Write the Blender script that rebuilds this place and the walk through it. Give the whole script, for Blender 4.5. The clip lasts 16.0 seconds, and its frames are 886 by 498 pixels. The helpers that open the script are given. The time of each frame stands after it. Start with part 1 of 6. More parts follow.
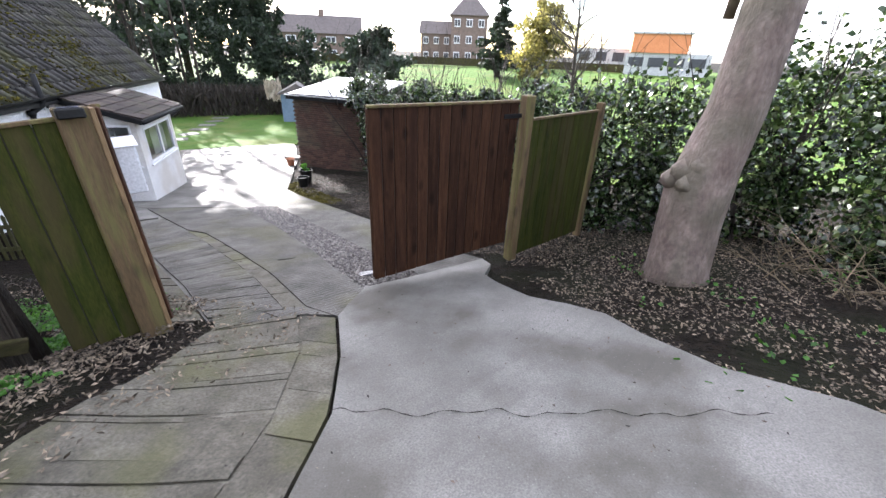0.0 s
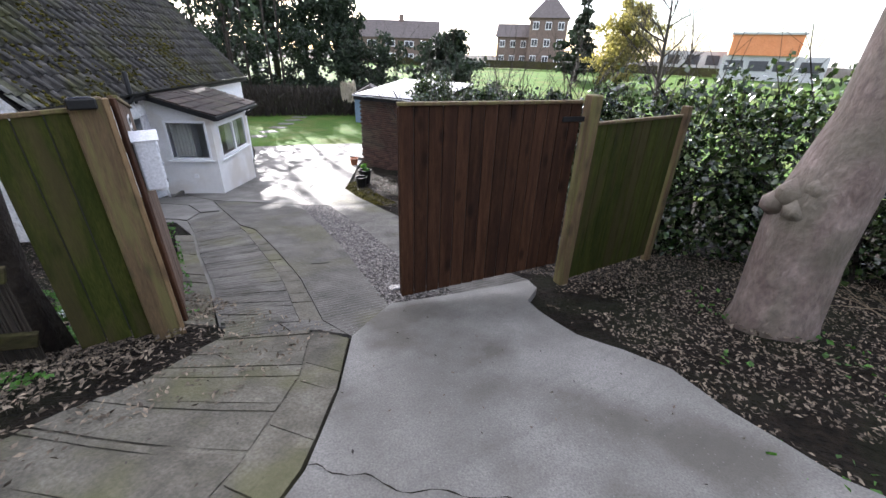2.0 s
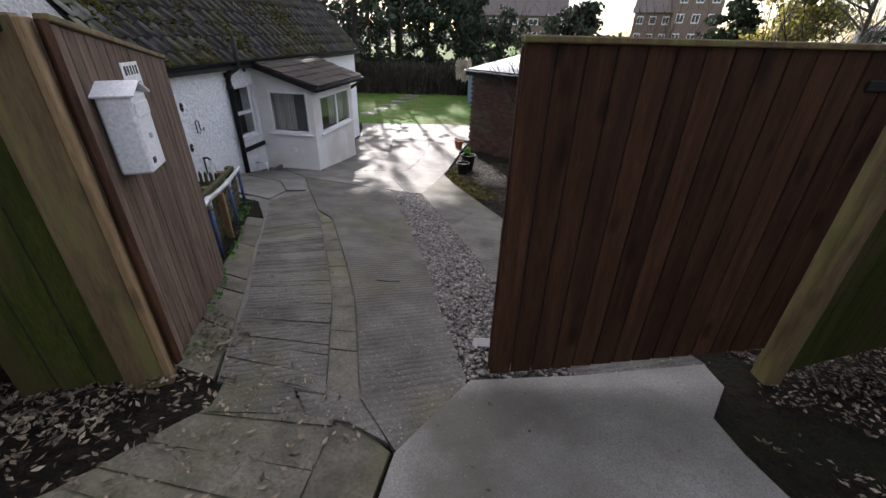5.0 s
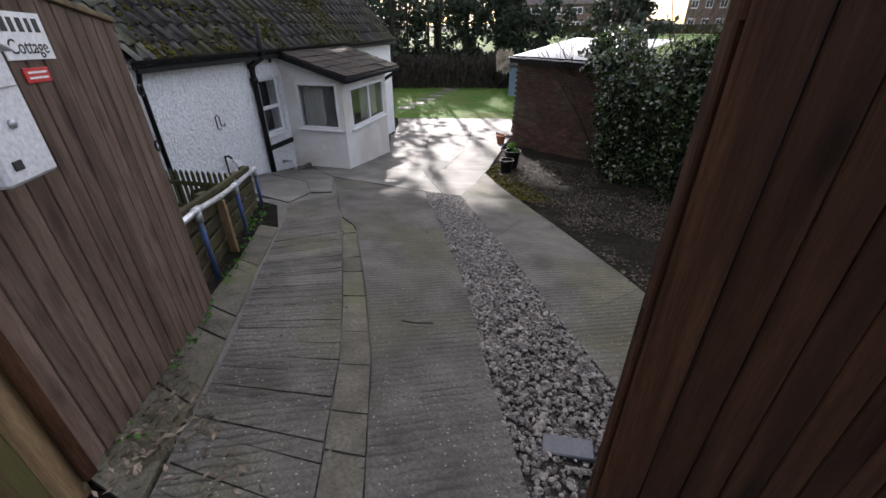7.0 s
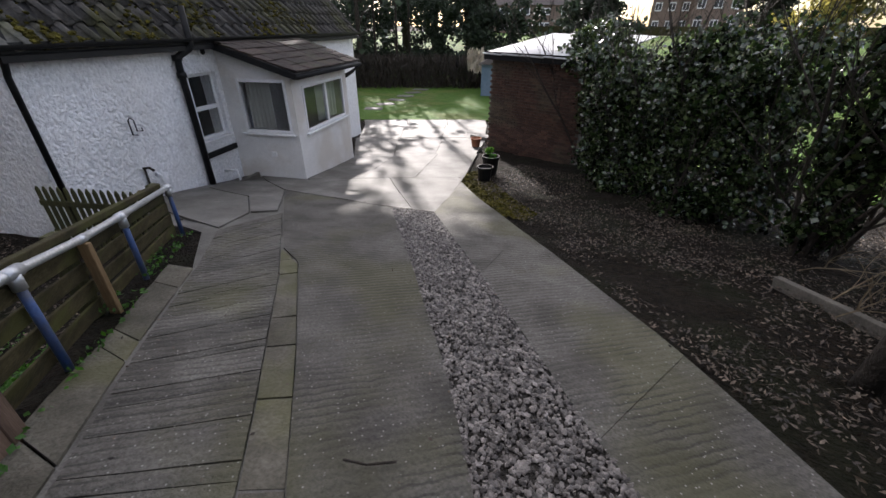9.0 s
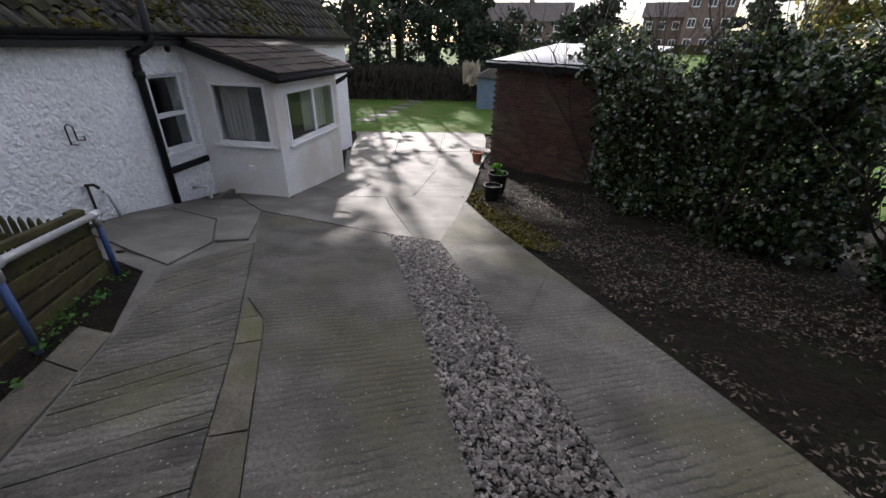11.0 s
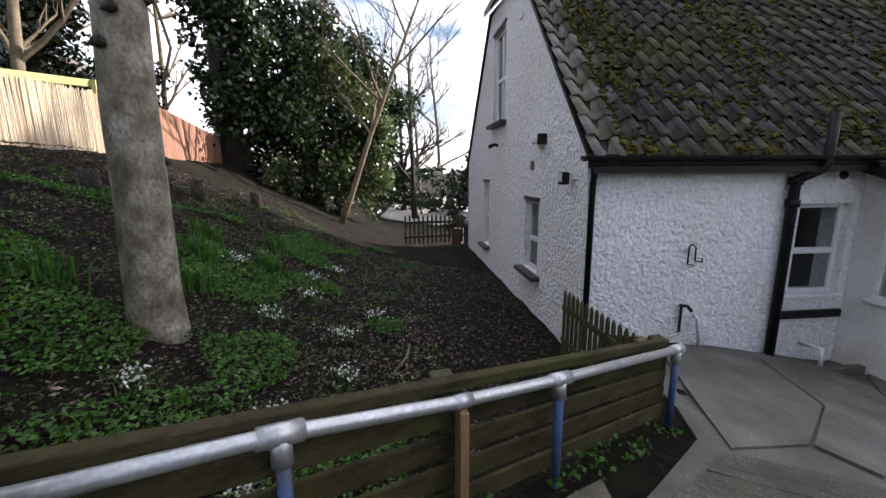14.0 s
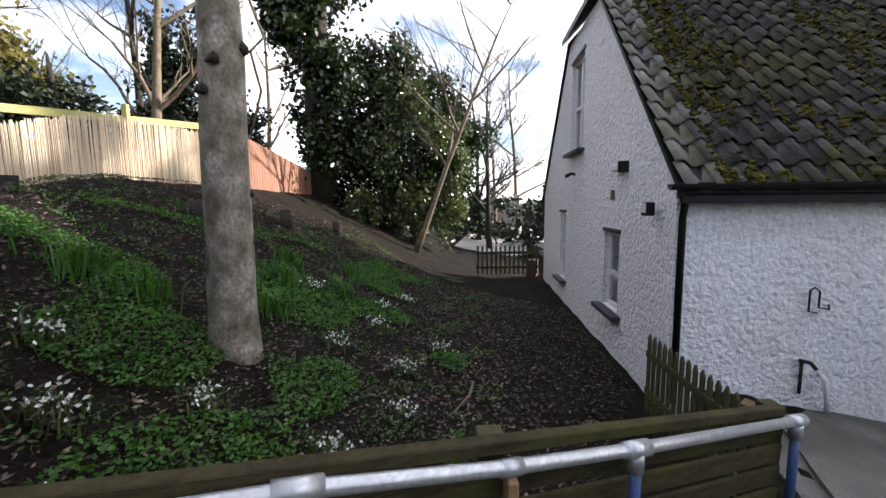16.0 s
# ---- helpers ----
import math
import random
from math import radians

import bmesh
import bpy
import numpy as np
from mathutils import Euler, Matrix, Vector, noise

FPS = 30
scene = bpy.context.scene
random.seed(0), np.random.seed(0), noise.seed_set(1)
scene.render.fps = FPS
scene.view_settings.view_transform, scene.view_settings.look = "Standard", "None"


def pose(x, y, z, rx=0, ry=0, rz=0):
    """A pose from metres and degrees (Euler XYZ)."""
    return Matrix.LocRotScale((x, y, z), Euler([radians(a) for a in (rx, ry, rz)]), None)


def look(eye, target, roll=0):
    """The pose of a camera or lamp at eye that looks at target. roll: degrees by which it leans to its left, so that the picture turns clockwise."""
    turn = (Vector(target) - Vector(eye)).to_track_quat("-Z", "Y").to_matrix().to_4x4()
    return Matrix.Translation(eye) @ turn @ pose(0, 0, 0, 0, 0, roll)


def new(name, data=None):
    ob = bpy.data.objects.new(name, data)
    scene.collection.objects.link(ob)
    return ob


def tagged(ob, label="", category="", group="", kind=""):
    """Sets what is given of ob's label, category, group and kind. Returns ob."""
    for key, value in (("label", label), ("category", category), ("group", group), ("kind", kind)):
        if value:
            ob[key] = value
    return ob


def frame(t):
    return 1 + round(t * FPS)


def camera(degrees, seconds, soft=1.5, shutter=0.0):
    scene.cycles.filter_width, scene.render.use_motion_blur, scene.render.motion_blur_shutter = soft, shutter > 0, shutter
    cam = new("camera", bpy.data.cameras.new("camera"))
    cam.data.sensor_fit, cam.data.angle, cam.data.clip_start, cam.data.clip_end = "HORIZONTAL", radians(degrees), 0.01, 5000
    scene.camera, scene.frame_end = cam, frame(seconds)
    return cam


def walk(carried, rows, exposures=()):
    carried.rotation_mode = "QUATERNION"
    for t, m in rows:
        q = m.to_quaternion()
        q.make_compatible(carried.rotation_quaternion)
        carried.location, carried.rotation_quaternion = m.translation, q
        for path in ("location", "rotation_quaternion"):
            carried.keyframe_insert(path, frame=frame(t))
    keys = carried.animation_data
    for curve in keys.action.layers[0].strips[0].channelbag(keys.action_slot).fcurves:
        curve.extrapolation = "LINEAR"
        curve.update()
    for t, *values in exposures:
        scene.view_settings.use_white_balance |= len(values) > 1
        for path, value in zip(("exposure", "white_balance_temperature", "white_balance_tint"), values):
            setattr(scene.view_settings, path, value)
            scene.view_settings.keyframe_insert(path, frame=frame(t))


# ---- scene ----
cam = camera(95.8, 16.0)
PATH = [
    (0, (0.678, 0.886, 1.629), (0.261, 2.631, 0.745), 2.2),
    (0.5, (0.714, 1.087, 1.62), (0.076, 2.781, 0.768), 3.7),
    (1, (0.795, 1.232, 1.615), (-0.075, 2.822, 0.77), 3.4),
    (1.5, (0.864, 1.34, 1.612), (0.077, 2.925, 0.679), 2.0),
    (2, (0.777, 1.487, 1.534), (0.064, 3.136, 0.655), 2.0),
    (2.5, (0.644, 1.685, 1.473), (-0.221, 3.233, 0.547), 3.3),
    (3, (0.524, 1.906, 1.433), (-0.446, 3.391, 0.509), 2.7),
    (3.5, (0.371, 2.131, 1.351), (-0.569, 3.613, 0.392), 1.7),
    (4, (0.246, 2.377, 1.289), (-0.804, 3.781, 0.326), 2.5),
    (4.5, (0.12, 2.617, 1.201), (-0.836, 4.059, 0.197), 2.1),
    (4.7, (0.054, 2.715, 1.19), (-1.001, 4.115, 0.227), 2.2),
    (6.8, (-0.695, 3.516, 0.94), (-1.886, 4.776, -0.058), -0.2),
    (7, (-0.773, 3.585, 0.901), (-2.0, 4.826, -0.077), -0.4),
    (7.5, (-0.958, 3.808, 0.817), (-2.152, 5.076, -0.167), 0.9),
    (8, (-1.161, 4.026, 0.76), (-2.218, 5.391, -0.25), -0.2),
    (8.5, (-1.371, 4.251, 0.708), (-2.534, 5.576, -0.237), -0.3),
    (8.7, (-1.456, 4.329, 0.703), (-2.596, 5.653, -0.27), 0.2),
    (10.8, (-2.284, 5.105, 0.479), (-3.379, 6.498, -0.448), -0.2),
    (11, (-2.425, 5.12, 0.458), (-3.54, 6.502, -0.463), 1.4),
    (11.5, (-2.71, 5.277, 0.389), (-3.876, 6.579, -0.584), -0.9),
    (12, (-2.946, 5.393, 0.381), (-4.465, 6.406, -0.436), -0.9),
    (12.5, (-3.215, 5.424, 0.285), (-4.975, 6.082, -0.401), -3.1),
    (13, (-3.417, 5.377, 0.286), (-5.329, 5.325, -0.301), -3.0),
    (13.5, (-3.544, 5.328, 0.296), (-5.364, 4.734, -0.282), -0.4),
    (14, (-3.618, 5.221, 0.328), (-5.421, 4.441, -0.047), -0.4),
    (14.5, (-3.697, 5.172, 0.34), (-5.362, 4.1, 0.058), -0.7),
    (15, (-3.746, 5.223, 0.348), (-5.371, 4.086, 0.086), -0.1),
    (15.5, (-3.797, 5.239, 0.336), (-5.424, 4.106, 0.074), -0.6),
    (16, (-3.807, 5.243, 0.333), (-5.448, 4.122, 0.105), -0.5),
]
EXPOSURES = [(0, 2.7, 6150, 17), (2, 2.3, 6150, 17), (3.5, 1.85, 6200, 17), (4.7, 1.5, 6450, 17), (7, 1.5, 6450, 17), (8.5, 1.4, 6450, 17), (11.5, 1.15, 6450, 17), (12.7, 1.05, 6450, 17), (14.5, 1.55, 6450, 17), (16, 1.55, 6450, 17)]
walk(cam, [(t, look(eye, target, roll)) for t, eye, target, roll in PATH], EXPOSURES)

# ---------------------------------------------------------------- light
SUN_AZ, SUN_EL = radians(-50), radians(24.5)      # from +y towards -x
world = bpy.data.worlds.new("World")
scene.world = world
world.use_nodes = True
wn = world.node_tree
bg = wn.nodes["Background"]
sky = wn.nodes.new("ShaderNodeTexSky")
sky.sky_type, sky.sun_disc = 'NISHITA', False
sky.sun_elevation, sky.sun_rotation = SUN_EL, SUN_AZ
sky.air_density, sky.dust_density, sky.ozone_density = 1.0, 1.2, 1.0
# broken white cloud over the sky
wtc = wn.nodes.new("ShaderNodeTexCoord")
wmap = wn.nodes.new("ShaderNodeMapping")
wmap.inputs["Scale"].default_value = (1, 1, 2.5)
wno = wn.nodes.new("ShaderNodeTexNoise")
wno.inputs["Scale"].default_value = 2.2
wno.inputs["Detail"].default_value = 8
wra = wn.nodes.new("ShaderNodeValToRGB")
wra.color_ramp.elements[0].position, wra.color_ramp.elements[1].position = 0.43, 0.60
wmx = wn.nodes.new("ShaderNodeMix")
wmx.data_type = 'RGBA'
wmx.inputs["B"].default_value = (11, 11.2, 11.6, 1)
wn.links.new(wtc.outputs["Generated"], wmap.inputs["Vector"])
wn.links.new(wmap.outputs["Vector"], wno.inputs["Vector"])
wn.links.new(wno.outputs["Fac"], wra.inputs["Fac"])
wn.links.new(wra.outputs["Color"], wmx.inputs["Factor"])
wn.links.new(sky.outputs["Color"], wmx.inputs["A"])
wn.links.new(wmx.outputs["Result"], bg.inputs["Color"])
bg.inputs["Strength"].default_value = 0.09
sun = new("sun", bpy.data.lights.new("sun", 'SUN'))
sun.data.energy, sun.data.angle, sun.data.color = 5.0, radians(0.6), (1.0, 0.96, 0.89)
sdir = Vector((math.sin(SUN_AZ) * math.cos(SUN_EL), math.cos(SUN_AZ) * math.cos(SUN_EL), math.sin(SUN_EL)))
sun.matrix_world = look(sdir * 60, (0, 0, 0))

# ---------------------------------------------------------------- materials
def mat(name, c1, c2, scale=6.0, rough=0.8, bump=0.2, grain=60.0, c3=None, c3scale=1.3, c3amt=0.5, metal=0.0, stretch=(1, 1, 1),
        rand=0.0, spec=0.4, bdist=0.01, island=False, coord="pos", ridge=0.0, rscale=5.0, knots=0.0, groove=0.22):
    m = bpy.data.materials.new(name)
    m.use_nodes = True
    nt = m.node_tree
    N, L = nt.nodes, nt.links
    b = N["Principled BSDF"]
    if coord == "pos":
        src = N.new("ShaderNodeNewGeometry").outputs["Position"]
    else:
        src = N.new("ShaderNodeTexCoord").outputs["Object"]
    mp = N.new("ShaderNodeMapping")
    mp.inputs["Scale"].default_value = stretch
    L.new(src, mp.inputs["Vector"])

    def no(s, detail=6):
        n = N.new("ShaderNodeTexNoise")
        n.inputs["Scale"].default_value, n.inputs["Detail"].default_value = s, detail
        L.new(mp.outputs["Vector"], n.inputs["Vector"])
        return n.outputs["Fac"]

    def ramp(f, lo, hi):
        r = N.new("ShaderNodeMapRange")
        r.inputs["From Min"].default_value, r.inputs["From Max"].default_value = lo, hi
        L.new(f, r.inputs["Value"])
        return r.outputs["Result"]

    def mix(f, a, bcol):
        x = N.new("ShaderNodeMix")
        x.data_type = 'RGBA'
        if isinstance(f, float):
            x.inputs["Factor"].default_value = f
        else:
            L.new(f, x.inputs["Factor"])
        for key, c in (("A", a), ("B", bcol)):
            if isinstance(c, tuple):
                x.inputs[key].default_value = (*c, 1)
            else:
                L.new(c, x.inputs[key])
        return x.outputs["Result"]
    fine = no(grain, 4)
    col = mix(ramp(no(scale), 0.32, 0.68), c1, c2)
    col = mix(ramp(fine, 0.25, 0.9), col, tuple(0.55 * v for v in c1))
    if c3:
        big = N.new("ShaderNodeMath")
        big.operation = 'MULTIPLY'
        big.inputs[1].default_value = c3amt
        L.new(ramp(no(c3scale), 0.48, 0.62), big.inputs[0])
        col = mix(big.outputs[0], col, c3)
    wave = None
    if ridge:
        rm = N.new("ShaderNodeMapping")
        rm.inputs["Rotation"].default_value = (0, 0, radians(34))
        L.new(src, rm.inputs["Vector"])
        wave = N.new("ShaderNodeTexWave")
        wave.inputs["Scale"].default_value, wave.inputs["Distortion"].default_value = rscale, 2.8
        wave.inputs["Detail"].default_value, wave.inputs["Detail Scale"].default_value = 5, 1.6
        L.new(rm.outputs["Vector"], wave.inputs["Vector"])
        k = N.new("ShaderNodeMath")
        k.operation = 'MULTIPLY'
        k.inputs[1].default_value = groove
        patchy = N.new("ShaderNodeMath")
        patchy.operation = 'MULTIPLY'
        L.new(ramp(wave.outputs["Fac"], 0.30, 0.0), patchy.inputs[0])
        L.new(ramp(no(2.3), 0.44, 0.60), patchy.inputs[1])
        L.new(patchy.outputs[0], k.inputs[0])
        col = mix(k.outputs[0], col, tuple(0.3 * v for v in c1))
        vo = N.new("ShaderNodeTexVoronoi")
        vo.inputs["Scale"].default_value = 26
        L.new(src, vo.inputs["Vector"])
        k = N.new("ShaderNodeMath")
        k.operation = 'MULTIPLY'
        k.inputs[1].default_value = 0.5 if groove > 0.3 else 0.15
        L.new(ramp(vo.outputs["Distance"], 0.16, 0.06), k.inputs[0])
        col = mix(k.outputs[0], col, (0.45, 0.44, 0.41))
    if knots:
        km = N.new("ShaderNodeMapping")
        km.inputs["Scale"].default_value = (1, 1, 0.42)
        L.new(src, km.inputs["Vector"])
        vo = N.new("ShaderNodeTexVoronoi")
        vo.inputs["Scale"].default_value = 6.5
        L.new(km.outputs["Vector"], vo.inputs["Vector"])
        k = N.new("ShaderNodeMath")
        k.operation = 'MULTIPLY'
        k.inputs[1].default_value = knots
        L.new(ramp(vo.outputs["Distance"], 0.27, 0.10), k.inputs[0])
        col = mix(k.outputs[0], col, tuple(0.25 * v for v in c1))
    if rand or island:
        if island:
            rv = N.new("ShaderNodeNewGeometry").outputs["Random Per Island"]
        else:
            rv = N.new("ShaderNodeObjectInfo").outputs["Random"]
        h = N.new("ShaderNodeHueSaturation")
        L.new(ramp(rv, 0, 1), h.inputs["Value"])
        rr = h.inputs["Value"].links[0].from_node
        rr.inputs["To Min"].default_value, rr.inputs["To Max"].default_value = 1 - (rand or 0.35), 1 + (rand or 0.35)
        L.new(col, h.inputs["Color"])
        col = h.outputs["Color"]
    L.new(col, b.inputs["Base Color"])
    b.inputs["Roughness"].default_value, b.inputs["Metallic"].default_value = rough, metal
    b.inputs["Specular IOR Level"].default_value = spec
    if bump:
        bp = N.new("ShaderNodeBump")
        bp.inputs["Strength"].default_value, bp.inputs["Distance"].default_value = bump, bdist
        ad = N.new("ShaderNodeMath")
        ad.operation = 'ADD'
        L.new(fine, ad.inputs[0])
        L.new(no(scale * 2), ad.inputs[1])
        if wave:
            a2 = N.new("ShaderNodeMath")
            a2.operation = 'MULTIPLY_ADD'
            a2.inputs[1].default_value = ridge
            L.new(wave.outputs["Fac"], a2.inputs[0])
            L.new(ad.outputs[0], a2.inputs[2])
            ad = a2
        L.new(ad.outputs[0], bp.inputs["Height"])
        L.new(bp.outputs["Normal"], b.inputs["Normal"])
    return m


M = dict(
    soil=mat("soil_litter", (0.007, 0.0055, 0.004), (0.026, 0.019, 0.013), 14, 0.95, 1.0, 34, (0.013, 0.015, 0.007), 1.2, 0.6, bdist=0.05, spec=0.12),
    grass=mat("lawn_grass", (0.040, 0.092, 0.010), (0.085, 0.155, 0.020), 3, 0.9, 0.8, 70, (0.095, 0.105, 0.028), 0.5, 0.6, bdist=0.04, spec=0.15),
    slab=mat("concrete_apron", (0.135, 0.128, 0.114), (0.245, 0.234, 0.215), 1.6, 0.85, 0.6, 90, (0.068, 0.062, 0.05), 0.9, 0.8, spec=0.25, bdist=0.006, ridge=0.2, rscale=2.2, groove=0.12),
    conc=mat("ridged_concrete", (0.058, 0.053, 0.045), (0.155, 0.146, 0.127), 2.6, 0.75, 0.9, 60, (0.070, 0.068, 0.030), 0.9, 0.55, rand=0.18, spec=0.25, bdist=0.012, ridge=0.5, rscale=5.6, groove=0.6),
    mossy=mat("mossy_concrete", (0.065, 0.058, 0.042), (0.15, 0.138, 0.108), 5, 0.9, 0.8, 50, (0.062, 0.062, 0.02), 1.6, 0.6, rand=0.2, bdist=0.012),
    patio=mat("patio_concrete", (0.088, 0.082, 0.071), (0.185, 0.175, 0.158), 2.5, 0.75, 0.7, 60, (0.06, 0.055, 0.045), 1.1, 0.8, rand=0.14, bdist=0.012),
    gravel=mat("gravel_stone", (0.085, 0.074, 0.066), (0.25, 0.225, 0.205), 14, 0.7, 0.3, 120, rand=0.65, island=True),
    gravelbed=mat("gravel_bed", (0.02, 0.016, 0.012), (0.05, 0.042, 0.034), 30, 0.9, 1.0, 90, bdist=0.02),
    render=mat("white_roughcast", (0.86, 0.865, 0.88), (0.88, 0.88, 0.885), 5, 0.9, 1.0, 22, (0.58, 0.56, 0.52), 0.7, 0.25, bdist=0.045),
    smooth=mat("white_smooth_render", (0.72, 0.71, 0.69), (0.80, 0.79, 0.77), 3, 0.85, 0.3, 60, (0.42, 0.36, 0.28), 1.1, 0.45),
    upvc=mat("white_upvc", (0.8, 0.8, 0.8), (0.76, 0.76, 0.76), 3, 0.35, 0.0, 50),
    black=mat("black_plastic", (0.006, 0.006, 0.0065), (0.015, 0.015, 0.015), 8, 0.5, 0.1, 60, spec=0.2),
    tile=mat("grey_pantile", (0.026, 0.023, 0.020), (0.075, 0.069, 0.062), 5, 0.75, 0.7, 40, (0.040, 0.040, 0.008), 0.75, 0.8, rand=0.4),
    tilej=mat("grey_pantile_far", (0.026, 0.023, 0.020), (0.075, 0.069, 0.062), 5, 0.75, 0.7, 40, (0.036, 0.036, 0.009), 0.75, 0.7, rand=0.4, island=True),
    vergetile=mat("pale_verge_pantile", (0.15, 0.145, 0.13), (0.27, 0.26, 0.235), 5, 0.85, 0.6, 40, (0.10, 0.10, 0.04), 2.0, 0.6, rand=0.2),
    portile=mat("brown_mossy_tile", (0.020, 0.013, 0.010), (0.055, 0.037, 0.028), 6, 0.9, 0.8, 40, (0.03, 0.03, 0.014), 2, 0.6, rand=0.4),
    gate=mat("red_brown_gate_wood", (0.030, 0.013, 0.0065), (0.072, 0.033, 0.017), 5, 0.7, 0.35, 30, (0.018, 0.008, 0.005), 2.2, 0.6, stretch=(5, 5, 0.5), spec=0.12, rand=0.3, knots=0.8),
    gatel=mat("weathered_gate_wood", (0.105, 0.070, 0.050), (0.185, 0.130, 0.098), 5, 0.75, 0.35, 30, (0.06, 0.038, 0.028), 2, 0.6, stretch=(5, 5, 0.5), spec=0.15, rand=0.2, knots=0.5),
    green=mat("green_algae_boards", (0.024, 0.031, 0.005), (0.058, 0.062, 0.012), 4, 0.85, 0.4, 30, (0.05, 0.036, 0.018), 1.5, 0.6, spec=0.12, stretch=(4, 4, 0.6), rand=0.2, knots=0.3),
    post=mat("softwood_post", (0.090, 0.056, 0.025), (0.155, 0.102, 0.048), 5, 0.8, 0.5, 30, (0.14, 0.14, 0.04), 3, 0.5, stretch=(5, 5, 0.5), knots=0.5),
    newwood=mat("fresh_wood", (0.20, 0.125, 0.058), (0.28, 0.185, 0.095), 5, 0.75, 0.3, 30, stretch=(5, 5, 0.5), knots=0.6),
    board=mat("green_grey_board", (0.026, 0.022, 0.010), (0.07, 0.057, 0.027), 5, 0.85, 0.5, 30, (0.05, 0.052, 0.014), 2, 0.7, spec=0.15, stretch=(1, 1, 4), rand=0.25),
    picket=mat("mossy_picket", (0.035, 0.037, 0.010), (0.08, 0.075, 0.025), 5, 0.85, 0.5, 30, stretch=(4, 4, 0.6), rand=0.15),
    galv=mat("galvanised_steel", (0.50, 0.52, 0.54), (0.62, 0.64, 0.66), 12, 0.42, 0.15, 60, (0.42, 0.43, 0.44), 4, 0.5, metal=0.75),
    blue=mat("blue_paint_metal", (0.03, 0.07, 0.19), (0.05, 0.10, 0.25), 10, 0.5, 0.2, 60, (0.07, 0.07, 0.07), 4, 0.6),
    bark=mat("pale_smooth_bark", (0.085, 0.068, 0.042), (0.50, 0.46, 0.39), 5.5, 0.85, 0.5, 34, (0.085, 0.075, 0.035), 2.2, 0.4, stretch=(1, 1, 0.8), bdist=0.015),
    barkp=mat("grey_pink_bark", (0.17, 0.125, 0.105), (0.32, 0.255, 0.22), 5, 0.8, 0.8, 24, (0.11, 0.10, 0.07), 2.0, 0.7, stretch=(1, 1, 0.6), bdist=0.025),
    darkbark=mat("dark_bark", (0.02, 0.015, 0.011), (0.055, 0.043, 0.032), 6, 0.9, 0.9, 24, bdist=0.03),
    twig=mat("bare_twigs", (0.12, 0.09, 0.055), (0.24, 0.19, 0.12), 6, 0.9, 0.2, 24),
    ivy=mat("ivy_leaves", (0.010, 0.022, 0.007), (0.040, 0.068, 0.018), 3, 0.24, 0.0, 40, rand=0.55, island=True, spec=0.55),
    # paler copy of ivy, sunlight put into its colour; snowdrop blades use it too
    ivyp=mat("sunlit_tone_leaves", (0.035, 0.058, 0.016), (0.10, 0.125, 0.045), 2, 0.35, 0.0, 40, rand=0.5, island=True, spec=0.45),
    conifer=mat("conifer_needles", (0.010, 0.020, 0.009), (0.028, 0.044, 0.017), 2, 0.7, 0.0, 40, island=True),
    spring=mat("yellow_twig_foliage", (0.13, 0.12, 0.035), (0.25, 0.22, 0.075), 2, 0.8, 0.0, 40, island=True),
    herb=mat("fresh_green_herb", (0.030, 0.095, 0.012), (0.08, 0.19, 0.028), 3, 0.6, 0.0, 40, island=True),
    petal=mat("white_petals", (0.78, 0.80, 0.78), (0.72, 0.75, 0.70), 3, 0.6, 0.0, 40),
    litter=mat("dead_leaves", (0.028, 0.020, 0.013), (0.15, 0.115, 0.085), 9, 0.6, 0.0, 40, rand=0.75, island=True, spec=0.3),
    litterp=mat("pale_dead_leaves", (0.07, 0.052, 0.034), (0.27, 0.215, 0.155), 9, 0.7, 0.0, 40, rand=0.6, island=True, spec=0.3),
    reed=mat("reed_screen", (0.66, 0.54, 0.38), (0.80, 0.68, 0.51), 5, 0.8, 0.4, 30, (0.40, 0.28, 0.17), 1.2, 0.4, stretch=(6, 6, 0.4), island=True),
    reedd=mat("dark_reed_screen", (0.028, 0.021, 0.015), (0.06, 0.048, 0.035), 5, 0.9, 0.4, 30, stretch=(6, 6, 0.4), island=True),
    redfence=mat("red_brown_fence", (0.22, 0.10, 0.06), (0.32, 0.16, 0.10), 5, 0.8, 0.3, 30, stretch=(5, 5, 0.5), rand=0.15),
    rail=mat("pale_green_timber", (0.40, 0.38, 0.13), (0.52, 0.48, 0.20), 4, 0.8, 0.3, 30, stretch=(1, 1, 4)),
    brick=mat("red_brick", (0.05, 0.026, 0.017), (0.10, 0.052, 0.034), 6, 0.9, 0.6, 50, (0.07, 0.058, 0.038), 1.2, 0.7, rand=0.3),
    brickj=mat("red_brick_far", (0.065, 0.034, 0.024), (0.12, 0.065, 0.046), 6, 0.9, 0.6, 50, (0.06, 0.05, 0.034), 1.2, 0.7, island=True),
    mortar=mat("mortar", (0.10, 0.09, 0.075), (0.15, 0.135, 0.11), 8, 0.95, 0.4, 60),
    felt=mat("pale_roof_sheet", (0.42, 0.42, 0.42), (0.58, 0.58, 0.57), 2.5, 0.5, 0.3, 50, (0.25, 0.24, 0.22), 1.2, 0.6),
    whitemetal=mat("white_enamel", (0.66, 0.66, 0.68), (0.74, 0.74, 0.76), 4, 0.4, 0.05, 60),
    red=mat("red_sign_plastic", (0.5, 0.02, 0.02), (0.55, 0.03, 0.03), 4, 0.4, 0.0, 60),
    ink=mat("black_ink", (0.02, 0.02, 0.02), (0.03, 0.03, 0.03), 4, 0.6, 0.0, 60),
    slate=mat("slate_sill", (0.03, 0.032, 0.04), (0.06, 0.06, 0.07), 5, 0.5, 0.2, 60),
